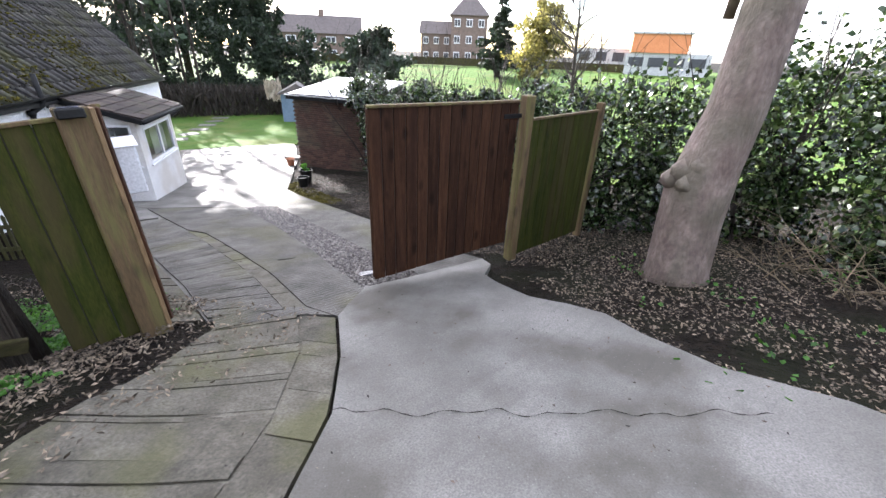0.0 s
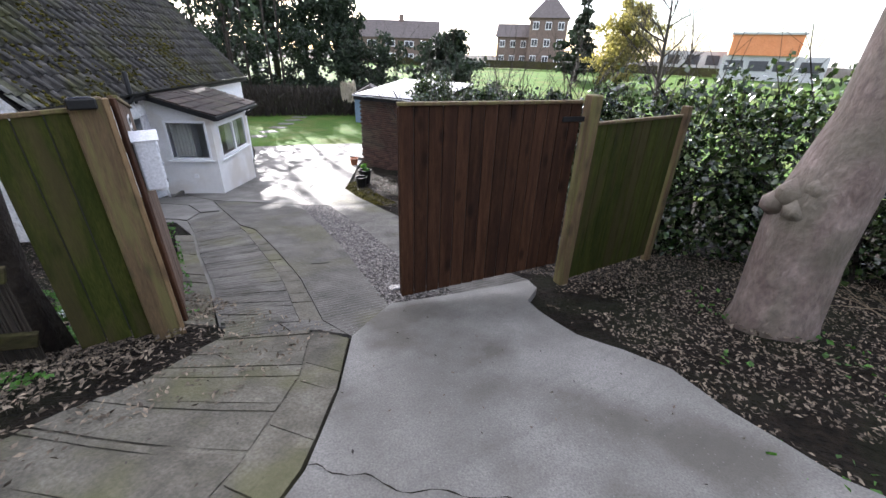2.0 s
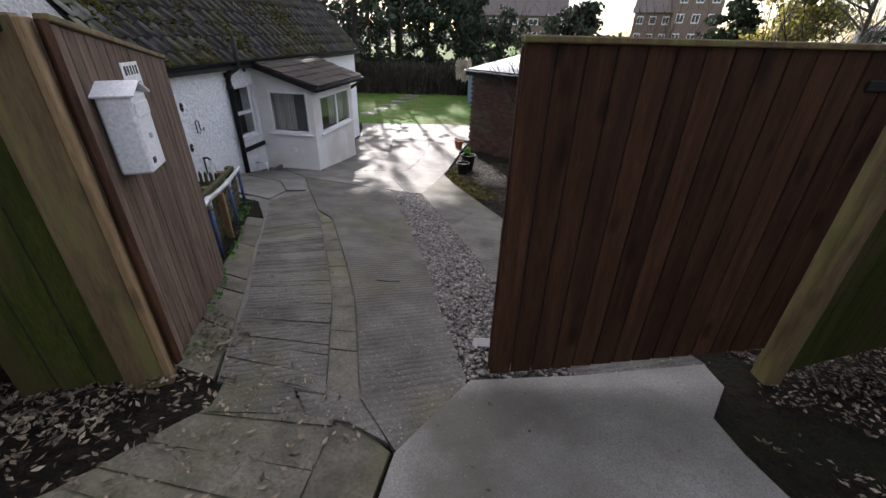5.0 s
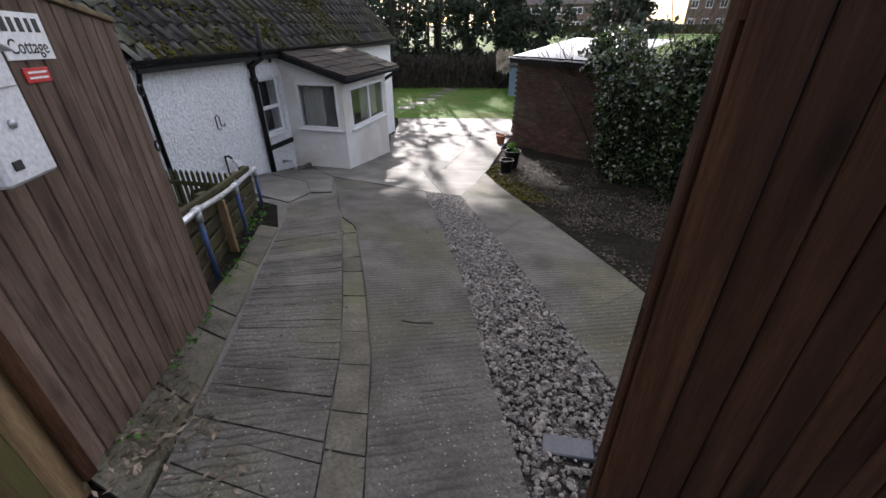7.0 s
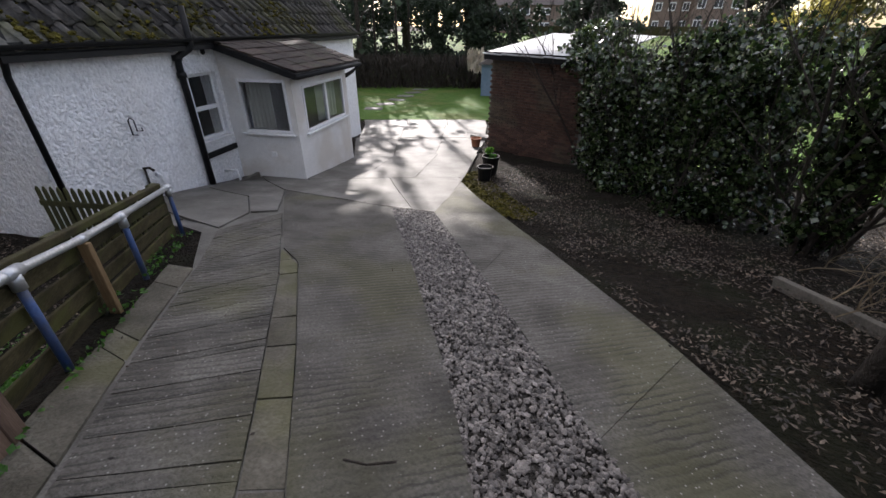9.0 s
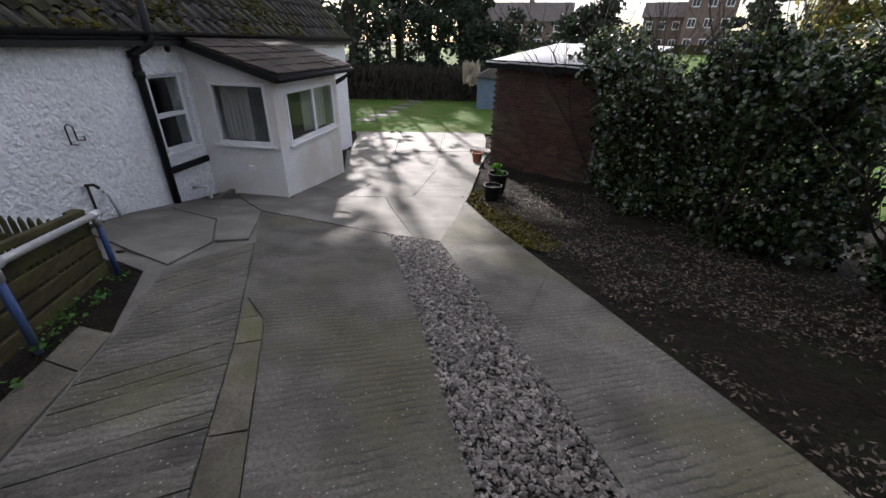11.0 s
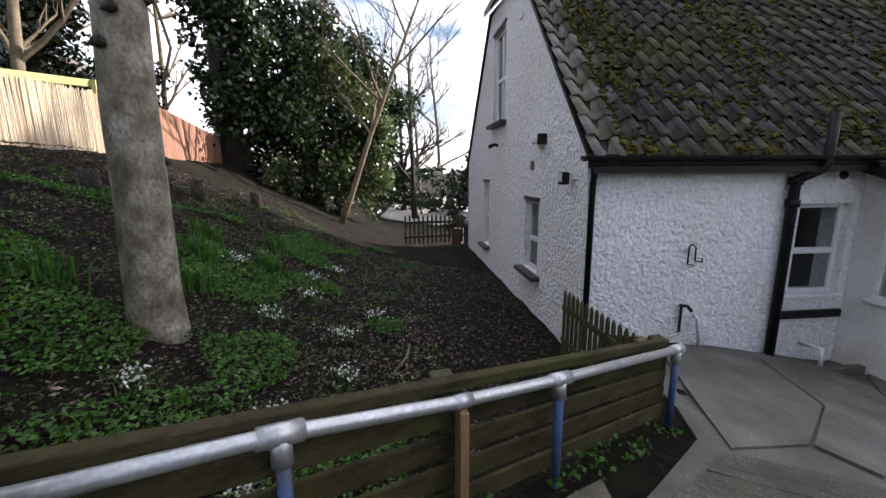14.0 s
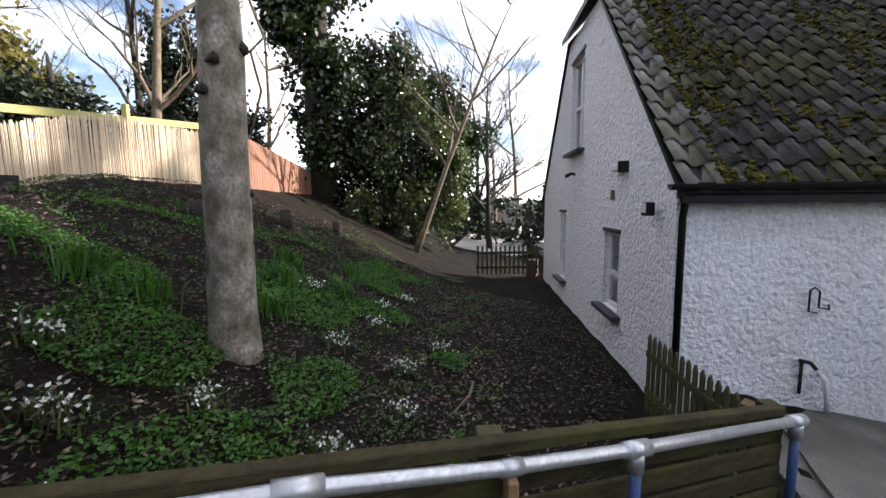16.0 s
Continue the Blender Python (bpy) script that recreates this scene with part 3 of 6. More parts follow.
# curved edging band and fanned paving stones left of the apron
BAND = [(-0.35, -1), (-0.5, 0.9), (-0.62, 1.9), (-0.70, 2.35), (-0.99, 3.1), (-1.38, 3.64)]
ARC2 = [(0.05, -1), (-0.13, 0.9), (-0.30, 1.9), (-0.39, 2.45), (-0.65, 3.05), (-1.02, 3.69)]
drape_poly("paving_bed", [(-1.5, -1), (-1.75, 0.9), (-1.9, 2.2), (-2.0, 3.3), (-1.6, 3.72), (-1.03, 3.70), (-0.66, 3.06), (-0.4, 2.46), (-0.31, 1.9), (-0.14, 0.9), (0.04, -1)], M["mossy"], 0.004, parent=pavement)
strip_pieces("paving_stone", BAND, ARC2, cuts(12, 11, 0.3), M["mossy"], pavement, 0.026, 0.005, 2, 0.005, 0, 11)
FAN = [(-1.5, -1), (-1.75, 0.9), (-1.85, 1.6), (-1.9, 2.2), (-1.95, 2.7), (-2.0, 3.3)]
strip_pieces("paving_stone", FAN, [(p[0] - 0.02, p[1]) for p in BAND], cuts(24, 12, 0.4), M["mossy"], pavement, 0.02, 0.006, 3, 0.007, 0.5, 12)
strip_pieces("slab", [(-2.2, 3.42), (-1.62, 3.76), (-1.42, 3.85)], [(-1.95, 3.2), (-1.4, 3.66), (-1.05, 3.72)], [0, 0.5, 1], M["conc"], pavement, 0.03, 0.01, 2, 0.004, 0, 9)

drape_poly("slab", [(-1.43, 3.84), (-1.09, 4.43), (-1.01, 4.3), (-1.0, 3.71)], M["conc"], 0.028, parent=pavement)
# gravel strip: a bed and its stones
def in_strip(t, u):
    a, b = lerp_line(G_L, t), lerp_line(G_R, t)
    return a + (b - a) * u


bedv, bedf = [], []
for i in range(41):
    for j in range(5):
        p = in_strip(i / 40, j / 4)
        bedv.append((p.x, p.y, gz(p.x, p.y) + 0.012))
        if i and j:
            q = i * 5 + j
            bedf.append((q - 6, q - 5, q, q - 1))
bed = put("gravel_bed", mesh_of("gravel_bed", bedv, bedf, M["gravelbed"]))
tagged(bed, "strip of grey-brown gravel between concrete tracks", "gravel", kind="stuff")
rng = np.random.RandomState(7)
ico = bmesh.new()
bmesh.ops.create_icosphere(ico, subdivisions=1, radius=1)
IV = np.array([v.co[:] for v in ico.verts])
IF = np.array([[v.index for v in f.verts] for f in ico.faces])
ico.free()


def stones(name, pts, smin, smax, material, parent):
    n = len(pts)
    sc = rng.uniform(smin, smax, (n, 1, 1)) * rng.uniform(0.6, 1.3, (n, 1, 3)) * np.array((1, 1, 0.7))
    v = IV[None] * (1 + 0.25 * rng.normal(size=(n, len(IV), 1)))
    th = rng.uniform(0, 6.28, n)
    v = v * sc
    x = v[..., 0] * np.cos(th)[:, None] - v[..., 1] * np.sin(th)[:, None]
    y = v[..., 0] * np.sin(th)[:, None] + v[..., 1] * np.cos(th)[:, None]
    v = np.stack([x, y, v[..., 2]], -1) + pts[:, None]
    f = (IF[None] + (np.arange(n) * len(IV))[:, None, None]).reshape(-1, 3)
    return put(name, mesh_of(name, v.reshape(-1, 3), f, material), parent)


gp = []
for k in range(15000):
    t = rng.rand() ** 0.8
    t = 1 - t if k % 4 else rng.rand()
    p = in_strip(t, rng.uniform(-0.015, 1.015))
    gp.append((p.x, p.y, gz(p.x, p.y) + 0.02 + 0.012 * rng.rand()))
gob = stones("gravel_stones", np.array(gp), 0.008, 0.0175, M["gravel"], bed)
gob["kind"] = "stuff"
# flat dark bluish box standing in for a puddle
box("drain_cover", (0.24, 0.12, 0.025), Matrix.Translation((-1.2, 4.85, gz(-1.2, 4.85) + 0.035)) @ pose(0, 0, 0, -8, -5, 30), M["water"])
tagged(bpy.data.objects["drain_cover"], "dark bluish puddle lying in the gravel", "drain cover")

# ---------------------------------------------------------------- the cottage
cot = thing("cottage", "white roughcast cottage with a mossy pantiled roof", "house", at=HC)
HM = Matrix((HU, -HN, Vector((0, 0, 1)))).transposed().to_4x4()  # x along the wall, y into the house
LEN, DEEP, EAVE, RIDGE, BASE, SLOPE = 10.15, 7.75, 0.52, 4.72, -3.0, 1.09
HIPZ = 3.62


def hbox(name, x0, x1, y0, y1, z0, z1, material, parent=cot, bevel=0.004, label=""):
    return box(name, (x1 - x0, y1 - y0, z1 - z0), HM @ Matrix.Translation(((x0 + x1) / 2, (y0 + y1) / 2, (z0 + z1) / 2)), material, parent, bevel, label)


def wall_cut(name, length, outline, holes, mat_, thick, m, parent):
    """A wall standing in its own xz plane, y the thickness inwards, with rectangular holes through it; outline(x) gives its top."""
    xs = sorted({0.0, length} | {h[0] for h in holes} | {h[1] for h in holes} | {k for k in outline[1] if 0 < k < length})
    bm = bmesh.new()

    def prism(xa, xb, lo, hi_a, hi_b):
        v = [bm.verts.new(p) for y in (0, thick) for p in ((xa, y, lo[0]), (xb, y, lo[1]), (xb, y, hi_b), (xa, y, hi_a))]
        for f in ((0, 1, 2, 3), (7, 6, 5, 4), (0, 4, 5, 1), (1, 5, 6, 2), (2, 6, 7, 3), (3, 7, 4, 0)):
            bm.faces.new([v[i] for i in f])
    for xa, xb in zip(xs, xs[1:]):
        mid = (xa + xb) / 2
        hs = sorted([h for h in holes if h[0] < mid < h[1]], key=lambda h: h[2])
        z = BASE
        for h in hs:
            prism(xa, xb, (z, z), h[2], h[2])
            z = h[3]
        prism(xa, xb, (z, z), outline[0](xa), outline[0](xb))
    bmesh.ops.remove_doubles(bm, verts=bm.verts, dist=0.0005)
    return part(name, bm, mat_, parent, m=m)


def window(name, w, h, m, parent, bars=(), mid=0.0, depth=0.06, fw=0.06, sill=None, curtain=False):
    """A casement in its own xz plane: frame, panes and bars; y runs inwards."""
    bm = bmesh.new()
    for sx, sz, cx, cz in ((fw, h, fw / 2, h / 2), (fw, h, w - fw / 2, h / 2), (w - 2 * fw, fw, w / 2, fw / 2), (w - 2 * fw, fw, w / 2, h - fw / 2)):
        add_box(bm, (sx, depth, sz), Matrix.Translation((cx, depth / 2, cz)), 0.006)
    for kind, at in bars:
        if kind == "h":
            add_box(bm, (w - 2 * fw, depth, 0.075), Matrix.Translation((w / 2, depth / 2, at)), 0.006)
        else:
            add_box(bm, (0.085, depth, h - 2 * fw), Matrix.Translation((at, depth / 2, h / 2)), 0.006)
    win = part(name, bm, M["upvc"], parent, "white plastic window", m=m)
    g = box("pane", (w - 2 * fw, 0.012, h - 2 * fw), Matrix.Translation((w / 2, depth * 0.6, h / 2)), M["glass"], win, 0)
    g.visible_shadow = False
    if sill:
        box("sill", (w + 0.12, sill, 0.04), Matrix.Translation((w / 2, -sill / 2 + 0.03, -0.022)), M["upvc"], win, 0.008)
    if curtain:
        bm = bmesh.new()
        n = 24
        prev = None
        for k in range(n + 1):
            x = w * 0.45 + (w * 0.5) * k / n
            y = 0.2 + 0.03 * math.sin(k * 1.6)
            cur = (bm.verts.new((x, y, 0.05)), bm.verts.new((x, y, h - 0.05)))
            if prev:
                bm.faces.new((prev[0], cur[0], cur[1], prev[1]))
            prev = cur
        cu = part("curtain", bm, M["curtain"], win, "pale hanging curtain")
        so = cu.modifiers.new("thick", 'SOLIDIFY')
        so.thickness = 0.006
    return win


W1 = (2.70, 3.40, -1.22, -0.07)
front = wall_cut("front_wall", LEN, (lambda x: EAVE + 0.02, []), [W1], M["render"], 0.35, HM, cot)


def gable_top(v):
    return min(EAVE + 0.05 + SLOPE * min(v, DEEP - v), HIPZ)


vh = (HIPZ - EAVE - 0.05) / SLOPE
GW = [(1.56, 2.20, -1.25, -0.12), (4.95, 5.5, -1.4, 0.1), (3.70, 4.65, 1.35, 3.12)]
GM = Matrix((-HN, HU, Vector((0, 0, 1)))).transposed().to_4x4()   # x along the gable, y inwards
GMl = GM.copy()
wall_cut("gable_wall", DEEP, (gable_top, [vh, DEEP - vh, DEEP / 2]), GW, M["render"], 0.34, GMl @ Matrix.Translation((0.002, -0.003, 0)), cot)
wall_cut("far_gable_wall", DEEP, (lambda v: EAVE + 0.05 + SLOPE * min(v, DEEP - v), [DEEP / 2]), [], M["render"], 0.34, GMl @ Matrix.Translation((0.002, LEN - 0.3, 0)), cot)
hbox("back_wall", 0.36, LEN - 0.36, DEEP - 0.36, DEEP - 0.02, BASE, EAVE, M["render"])
# floor and partition added in near-black, so the windows show an unlit room
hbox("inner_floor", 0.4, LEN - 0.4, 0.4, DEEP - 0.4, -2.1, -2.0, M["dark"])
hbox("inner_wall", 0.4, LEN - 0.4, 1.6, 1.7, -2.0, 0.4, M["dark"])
window("window", 0.70, 1.15, HM @ Matrix.Translation((2.70, 0.08, -1.22)), cot, [("h", 0.55)], sill=0.14)
for (a, b, c, d), bars in zip(GW, ([("h", 0.5)], [("h", 0.7)], [("h", 0.85), ("v", 0.47)])):
    window("window", b - a, d - c, GM @ Matrix.Translation((a, 0.07, c)), cot, bars)
    box("sill", (b - a + 0.3, 0.24, 0.07), GM @ Matrix.Translation(((a + b) / 2, -0.02, c - 0.05)), M["slate"], cot, 0.01, "dark slate sill")
    box("lintel", (b - a + 0.1, 0.05, 0.06), GM @ Matrix.Translation(((a + b) / 2, -0.005, d + 0.035)), M["slate"], cot, 0.01)
hbox("plinth", 2.62, 3.47, -0.05, 0.0, -1.52, -1.42, M["black"], label="black-painted ledge")

# roof: boards below, then pantiles
ANG = math.atan(SLOPE)
RUN = DEEP / 2 / math.cos(ANG)
roof = thing("roof", "", "", at=(0, 0, 0))
roof.parent = cot


def roof_deck(name, y_sign):
    bm = bmesh.new()
    off = 0.22
    v = [bm.verts.new(p) for p in ((-0.06, -off, EAVE - off * SLOPE), (LEN + 0.1, -off, EAVE - off * SLOPE), (LEN + 0.1, DEEP / 2, EAVE + DEEP / 2 * SLOPE),
                                   (1.1, DEEP / 2, EAVE + DEEP / 2 * SLOPE), (-0.06, vh, EAVE + vh * SLOPE))]
    f = bm.faces.new(v)
    r = bmesh.ops.extrude_face_region(bm, geom=[f])
    for g in r["geom"]:
        if isinstance(g, bmesh.types.BMVert):
            g.co.z += 0.07
    m = HM @ Matrix.Translation((0, 0, 0.03))
    if y_sign < 0:
        m = HM @ Matrix.Translation((0, DEEP, 0.03)) @ Matrix.Diagonal((1, -1, 1, 1))
    return part(name, bm, M["black"], cot, "dark verge and roof boards", m=m)


roof_deck("roof_deck", 1)
rd = roof_deck("rear_roof", -1)
# half hip over the near gable
bm = bmesh.new()
hv = [bm.verts.new(p) for p in ((-0.16, vh - 0.1, HIPZ + 0.02), (-0.16, DEEP - vh + 0.1, HIPZ + 0.02), (1.15, DEEP / 2, EAVE + DEEP / 2 * SLOPE + 0.12),
                                (-0.16, vh - 0.1, HIPZ + 0.14), (-0.16, DEEP - vh + 0.1, HIPZ + 0.14), (1.15, DEEP / 2, EAVE + DEEP / 2 * SLOPE + 0.24))]
for f in ((0, 2, 1), (3, 4, 5), (0, 1, 4, 3), (1, 2, 5, 4), (2, 0, 3, 5)):
    bm.faces.new([hv[i] for i in f])
part("half_hip", bm, M["black"], cot, "dark half-hip end of the roof", m=HM)


def pantile_geo(w, l):
    """One S-shaped pantile; x across, y up the slope."""
    n = 7
    verts, faces = [], []
    for yy, zz in ((0, 0.052), (l, 0.0)):
        for lay in (0, -0.02):
            for k in range(n + 1):
                x = w * 1.08 * k / n
                verts.append((x, yy, zz + lay + 0.050 * math.sin(2 * math.pi * k / n * 0.98 + 0.4)))
    r = n + 1
    for k in range(n):
        faces += [(k, k + 1, 2 * r + k + 1, 2 * r + k), (r + k + 1, r + k, k, k + 1)[::-1]]
    return verts, faces


TW, TL = 0.285, 0.33
pv, pf = pantile_geo(TW, TL + 0.06)
tile_me = mesh_of("pantile", pv, pf, M["tile"], True)
verge_me = mesh_of("verge_pantile", pv, pf, M["vergetile"], True)
SM = HM @ Matrix.Translation((0, -0.2, EAVE - 0.2 * SLOPE + 0.125)) @ pose(0, 0, 0, math.degrees(ANG), 0, 0)
nrow, ncol = int((RUN + 0.3) / TL), int((LEN + 0.1) / TW)
jv, jf, made = [], [], 0
tr = random.Random(8)
for r in range(nrow):
    for c in range(ncol + 1):
        x, y = -0.06 + c * TW, r * TL
        yy = y * math.cos(ANG) - 0.2
        hip_x = max(0, (yy - vh) / (DEEP / 2 - vh)) * 1.15
        if x < hip_x - 0.12:
            continue
        m = SM @ Matrix.Translation((x, y, 0)) @ pose(0, tr.uniform(-0.01, 0.01), tr.uniform(-0.006, 0.006), tr.uniform(-1.5, 1.5), tr.uniform(-1.5, 1.5), tr.uniform(-1.2, 1.2))
        if c == 0 or (x < 4.3 and made < 298):
            ob = put("pantile", verge_me if c < 2 and tr.random() < 0.93 - 0.35 * c else tile_me, roof, m)
            made += 1
        else:
            b0 = len(jv)
            jv += [m @ Vector(p) for p in pv]
            jf += [tuple(i + b0 for i in f) for f in pf]
rest = put("pantile_field", mesh_of("pantile_field", jv, jf, M["tilej"], True), roof)
rest["kind"] = "stuff"
# moss cushions on the tiles
mp = []
for k in range(9000):
    x, y = 0.3 + 7 * rng.rand() ** 1.3, rng.rand() ** 1.4 * RUN * 0.85
    if noise.noise(Vector((x * 0.9, y * 1.1, 5))) + 0.1 < rng.rand() * 0.5:
        continue
    mp.append((SM @ Vector((x, y, 0.03 + 0.05 * math.sin(2 * math.pi * ((x + 0.06) / TW % 1) / 1.08 * 0.98 + 0.4) + 0.03 * (1 - y / TL % 1))))[:])
mo = stones("moss", np.array(mp), 0.012, 0.04, M["mossc"], roof)
mo["kind"] = "stuff"
# ridge and chimney
tube("ridge_tile", [HM @ Vector((1.1, DEEP / 2, EAVE + DEEP / 2 * SLOPE + 0.13)), HM @ Vector((LEN + 0.1, DEEP / 2, EAVE + DEEP / 2 * SLOPE + 0.13))], 0.12, M["tilej"], cot)
hbox("chimney", 1.2, 1.75, DEEP / 2 - 0.45, DEEP / 2 + 0.45, RIDGE - 0.6, RIDGE + 1.1, M["brickj"], label="red brick chimney stack")
# gutter, fascia and downpipes
hbox("fascia", -0.1, LEN + 0.05, -0.20, -0.17, EAVE - 0.16, EAVE - 0.01, M["black"])
gut = []
bm = bmesh.new()
for x in (-0.2, LEN + 0.12):
    ring = [bm.verts.new((x, -0.255 + 0.055 * math.cos(a) * s, EAVE - 0.03 - 0.055 * math.sin(a) * s)) for s in (1, 0.88) for a in (np.linspace(0, math.pi, 9) if s == 1 else np.linspace(math.pi, 0, 9))]
    gut.append(ring)
for k in range(18):
    bm.faces.new((gut[0][k], gut[0][(k + 1) % 18], gut[1][(k + 1) % 18], gut[1][k]))
part("gutter", bm, M["black"], cot, "black half-round gutter", m=HM)


def hp(x, y, z):
    return HM @ Vector((x, y, z))


def gpnt(v, y, z):
    return GM @ Vector((v, y, z))


dp = tube("downpipe", [hp(-0.06, -0.2, EAVE - 0.05), hp(0.0, -0.14, 0.30), hp(0.02, -0.07, 0.16), hp(0.03, -0.07, -1.75)], 0.036, M["black"], cot, label="black corner downpipe")
dp2 = tube("downpipe", [hp(2.68, -0.25, 0.95), hp(2.68, -0.25, EAVE - 0.12), hp(2.66, -0.22, 0.34), hp(2.50, -0.1, 0.22), hp(2.50, -0.08, 0.1), hp(2.50, -0.08, -2.05)], [0.05, 0.05, 0.055, 0.055, 0.055, 0.055], M["black"], cot, label="black cast soil pipe")
for z in (0.16, -0.1):
    tube("collar", [hp(2.50, -0.08, z), hp(2.50, -0.08, z + 0.09)], 0.075, M["black"], dp2)
# fittings on the walls
v1 = box("vent", (0.17, 0.03, 0.17), HM @ Matrix.Translation((3.17, -0.016, 0.27)), M["upvc"], cot, 0.008, "white square wall vent")
tube("vent_mouth", [(0, -0.016, 0), (0, -0.03, 0)], 0.055, M["black"], v1, 14)
hk = [hp(1.36, -0.04, -0.78), hp(1.27, -0.05, -0.76), hp(1.27, -0.05, -0.55), hp(1.31, -0.05, -0.52), hp(1.36, -0.05, -0.56), hp(1.36, -0.05, -0.72), hp(1.46, -0.05, -0.74), hp(1.45, -0.05, -0.69)]
tube("wall_hook", hk, 0.010, M["black"], cot, 6)
tube("tap_pipe", [hp(1.27, -0.03, -1.62), hp(1.27, -0.03, -1.28)], 0.016, M["darkbark"], cot, 8)
tap = tube("tap", [hp(1.24, -0.03, -1.27), hp(1.30, -0.10, -1.27), hp(1.34, -0.12, -1.33)], 0.02, M["darkbark"], cot, 8)
tube("waste_pipe", [hp(1.45, -0.02, -1.42), hp(1.45, -0.07, -1.42), hp(1.47, -0.08, -1.46), hp(1.50, -0.1, -1.78)], 0.024, M["upvc"], cot, 8, label="white plastic waste pipe")
tube("waste_pipe", [hp(2.95, -0.04, -1.85), hp(2.98, -0.30, -1.82), hp(2.98, -0.31, -2.05)], 0.03, M["upvc"], cot, 8, label="white plastic waste pipe")
for k in range(7):
    a = k / 7 * 0.9
    hbox("gully_brick", 2.78 + a * 0.7, 2.88 + a * 0.7, -0.46, -0.38, -2.12, -2.0, M["mortar"])
fl = box("floodlight", (0.16, 0.09, 0.15), GM @ Matrix.Translation((0.40, -0.12, 0.25)), M["black"], cot, 0.012, "black floodlight")
box("lens", (0.12, 0.01, 0.10), Matrix.Translation((0, -0.048, 0.01)), M["whitemetal"], fl, 0.004)
al = box("wall_lamp", (0.32, 0.10, 0.10), GM @ Matrix.Translation((1.55, -0.06, 0.79)), M["upvc"], cot, 0.02, "white bulkhead lamp")
box("end_cap", (0.05, 0.15, 0.15), Matrix.Translation((-0.2, 0.0, 0)), M["black"], al, 0.01)
tube("security_camera", [gpnt(4.2, 0, 0.88), gpnt(4.18, -0.08, 0.9), gpnt(4.3, -0.16, 0.86)], [0.03, 0.03, 0.045], M["black"], cot, 8)
box("air_brick", (0.14, 0.02, 0.14), GM @ Matrix.Translation((1.9, -0.01, 0.43)), M["mortar"], cot, 0.004)
box("plaque", (0.2, 0.02, 0.05), GM @ Matrix.Translation((2.7, -0.012, 2.85)), M["upvc"], cot, 0.004)

# the lean-to porch
PX0, PX1, PY = 3.50, 6.0, -1.455
porch = thing("porch", "white rendered lean-to porch with a brown tiled roof", "porch", at=(HC + HU * 3.5 + HN * 1.4))
porch.location = (0, 0, 0)
PM = Matrix.Translation(HC) @ HM


def pwall(name, length, top0, top1, hole, m, thick=0.16):
    global BASE
    keep, BASE = BASE, -2.75
    o = wall_cut(name, length, (lambda x: top0 + (top1 - top0) * x / length, []), [hole], M["smooth"], thick, m, porch)
    BASE = keep
    return o


side_m = PM @ Matrix.Translation((PX0, PY, 0)) @ pose(0, 0, 0, 0, 0, 90)      # x from front to the house wall, y runs away from the porch
SIDE = PM @ Matrix(((0, 1, 0, PX0), (1, 0, 0, PY), (0, 0, 1, 0), (0, 0, 0, 1)))
pwall("side_wall", 1.45, -0.12, 0.33, (0.12, 1.14, -1.2, -0.2), SIDE)
pwall("side_wall", 1.45, -0.12, 0.33, (0.12, 0.13, -1.2, -0.2), SIDE @ Matrix.Translation((0, PX1 - PX0 - 0.16, 0)))
FM = PM @ Matrix.Translation((PX0 + 0.16, PY + 0.002, 0))
pwall("front_wall", PX1 - PX0 - 0.32, -0.13, -0.13, (0.2, 2.12, -1.24, -0.34), FM)
window("window", 1.02, 1.0, SIDE @ Matrix.Translation((0.12, -0.01, -1.2)), porch, [], sill=0.08, curtain=True)
window("window", 1.92, 0.9, FM @ Matrix.Translation((0.2, -0.012, -1.24)), porch, [("v", 1.0)], sill=0.08, curtain=True)
# near-black porch floor: the room's shade is put into its colour
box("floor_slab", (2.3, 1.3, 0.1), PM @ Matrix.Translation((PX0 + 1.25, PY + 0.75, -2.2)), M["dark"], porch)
box("outlet_cover", (0.11, 0.03, 0.10), SIDE @ Matrix.Translation((0.62, -0.012, -1.62)), M["upvc"], porch, 0.005)
PA = math.atan2(0.50, 1.6)
PR = PM @ Matrix.Translation((PX0 - 0.22, PY - 0.22, -0.12)) @ pose(0, 0, 0, math.degrees(PA), 0, 0)
box("roof_board", (PX1 - PX0 + 0.5, 1.78, 0.12), PR @ Matrix.Translation(((PX1 - PX0 + 0.5) / 2, 0.87, 0.0)), M["black"], porch, 0.01, "black barge board")
pt = bmesh.new()
add_box(pt, (0.27, 0.36, 0.03), Matrix.Translation((0, 0.18, 0)), 0.006)
ptile = bpy.data.meshes.new("roof_tile")
pt.to_mesh(ptile)
pt.free()
ptile.materials.append(M["portile"])
for r in range(6):
    for c in range(11):
        put("roof_tile", ptile, porch, PR @ Matrix.Translation((0.14 + c * 0.273, r * 0.285 - 0.03, 0.092 + tr.uniform(-0.006, 0.008))) @ pose(0, 0, 0, -3.5 + tr.uniform(-1, 1), tr.uniform(-2, 2), tr.uniform(-1.5, 1.5)))
tube("gutter_pipe", [PM @ Vector((PX0 - 0.2, PY - 0.26, -0.13)), PM @ Vector((PX1 + 0.35, PY - 0.26, -0.13)), PM @ Vector((PX1 + 0.35, PY - 0.05, -0.3)), PM @ Vector((PX1 + 0.1, PY + 0.1, -0.42))], 0.045, M["black"], porch)
box("meter_box", (0.3, 0.1, 0.45), HM @ Matrix.Translation(HM.inverted() @ Vector((0, 0, 0))) @ Matrix.Translation((8.2, -0.04, -1.0)), M["upvc"], cot, 0.01, "white meter box")
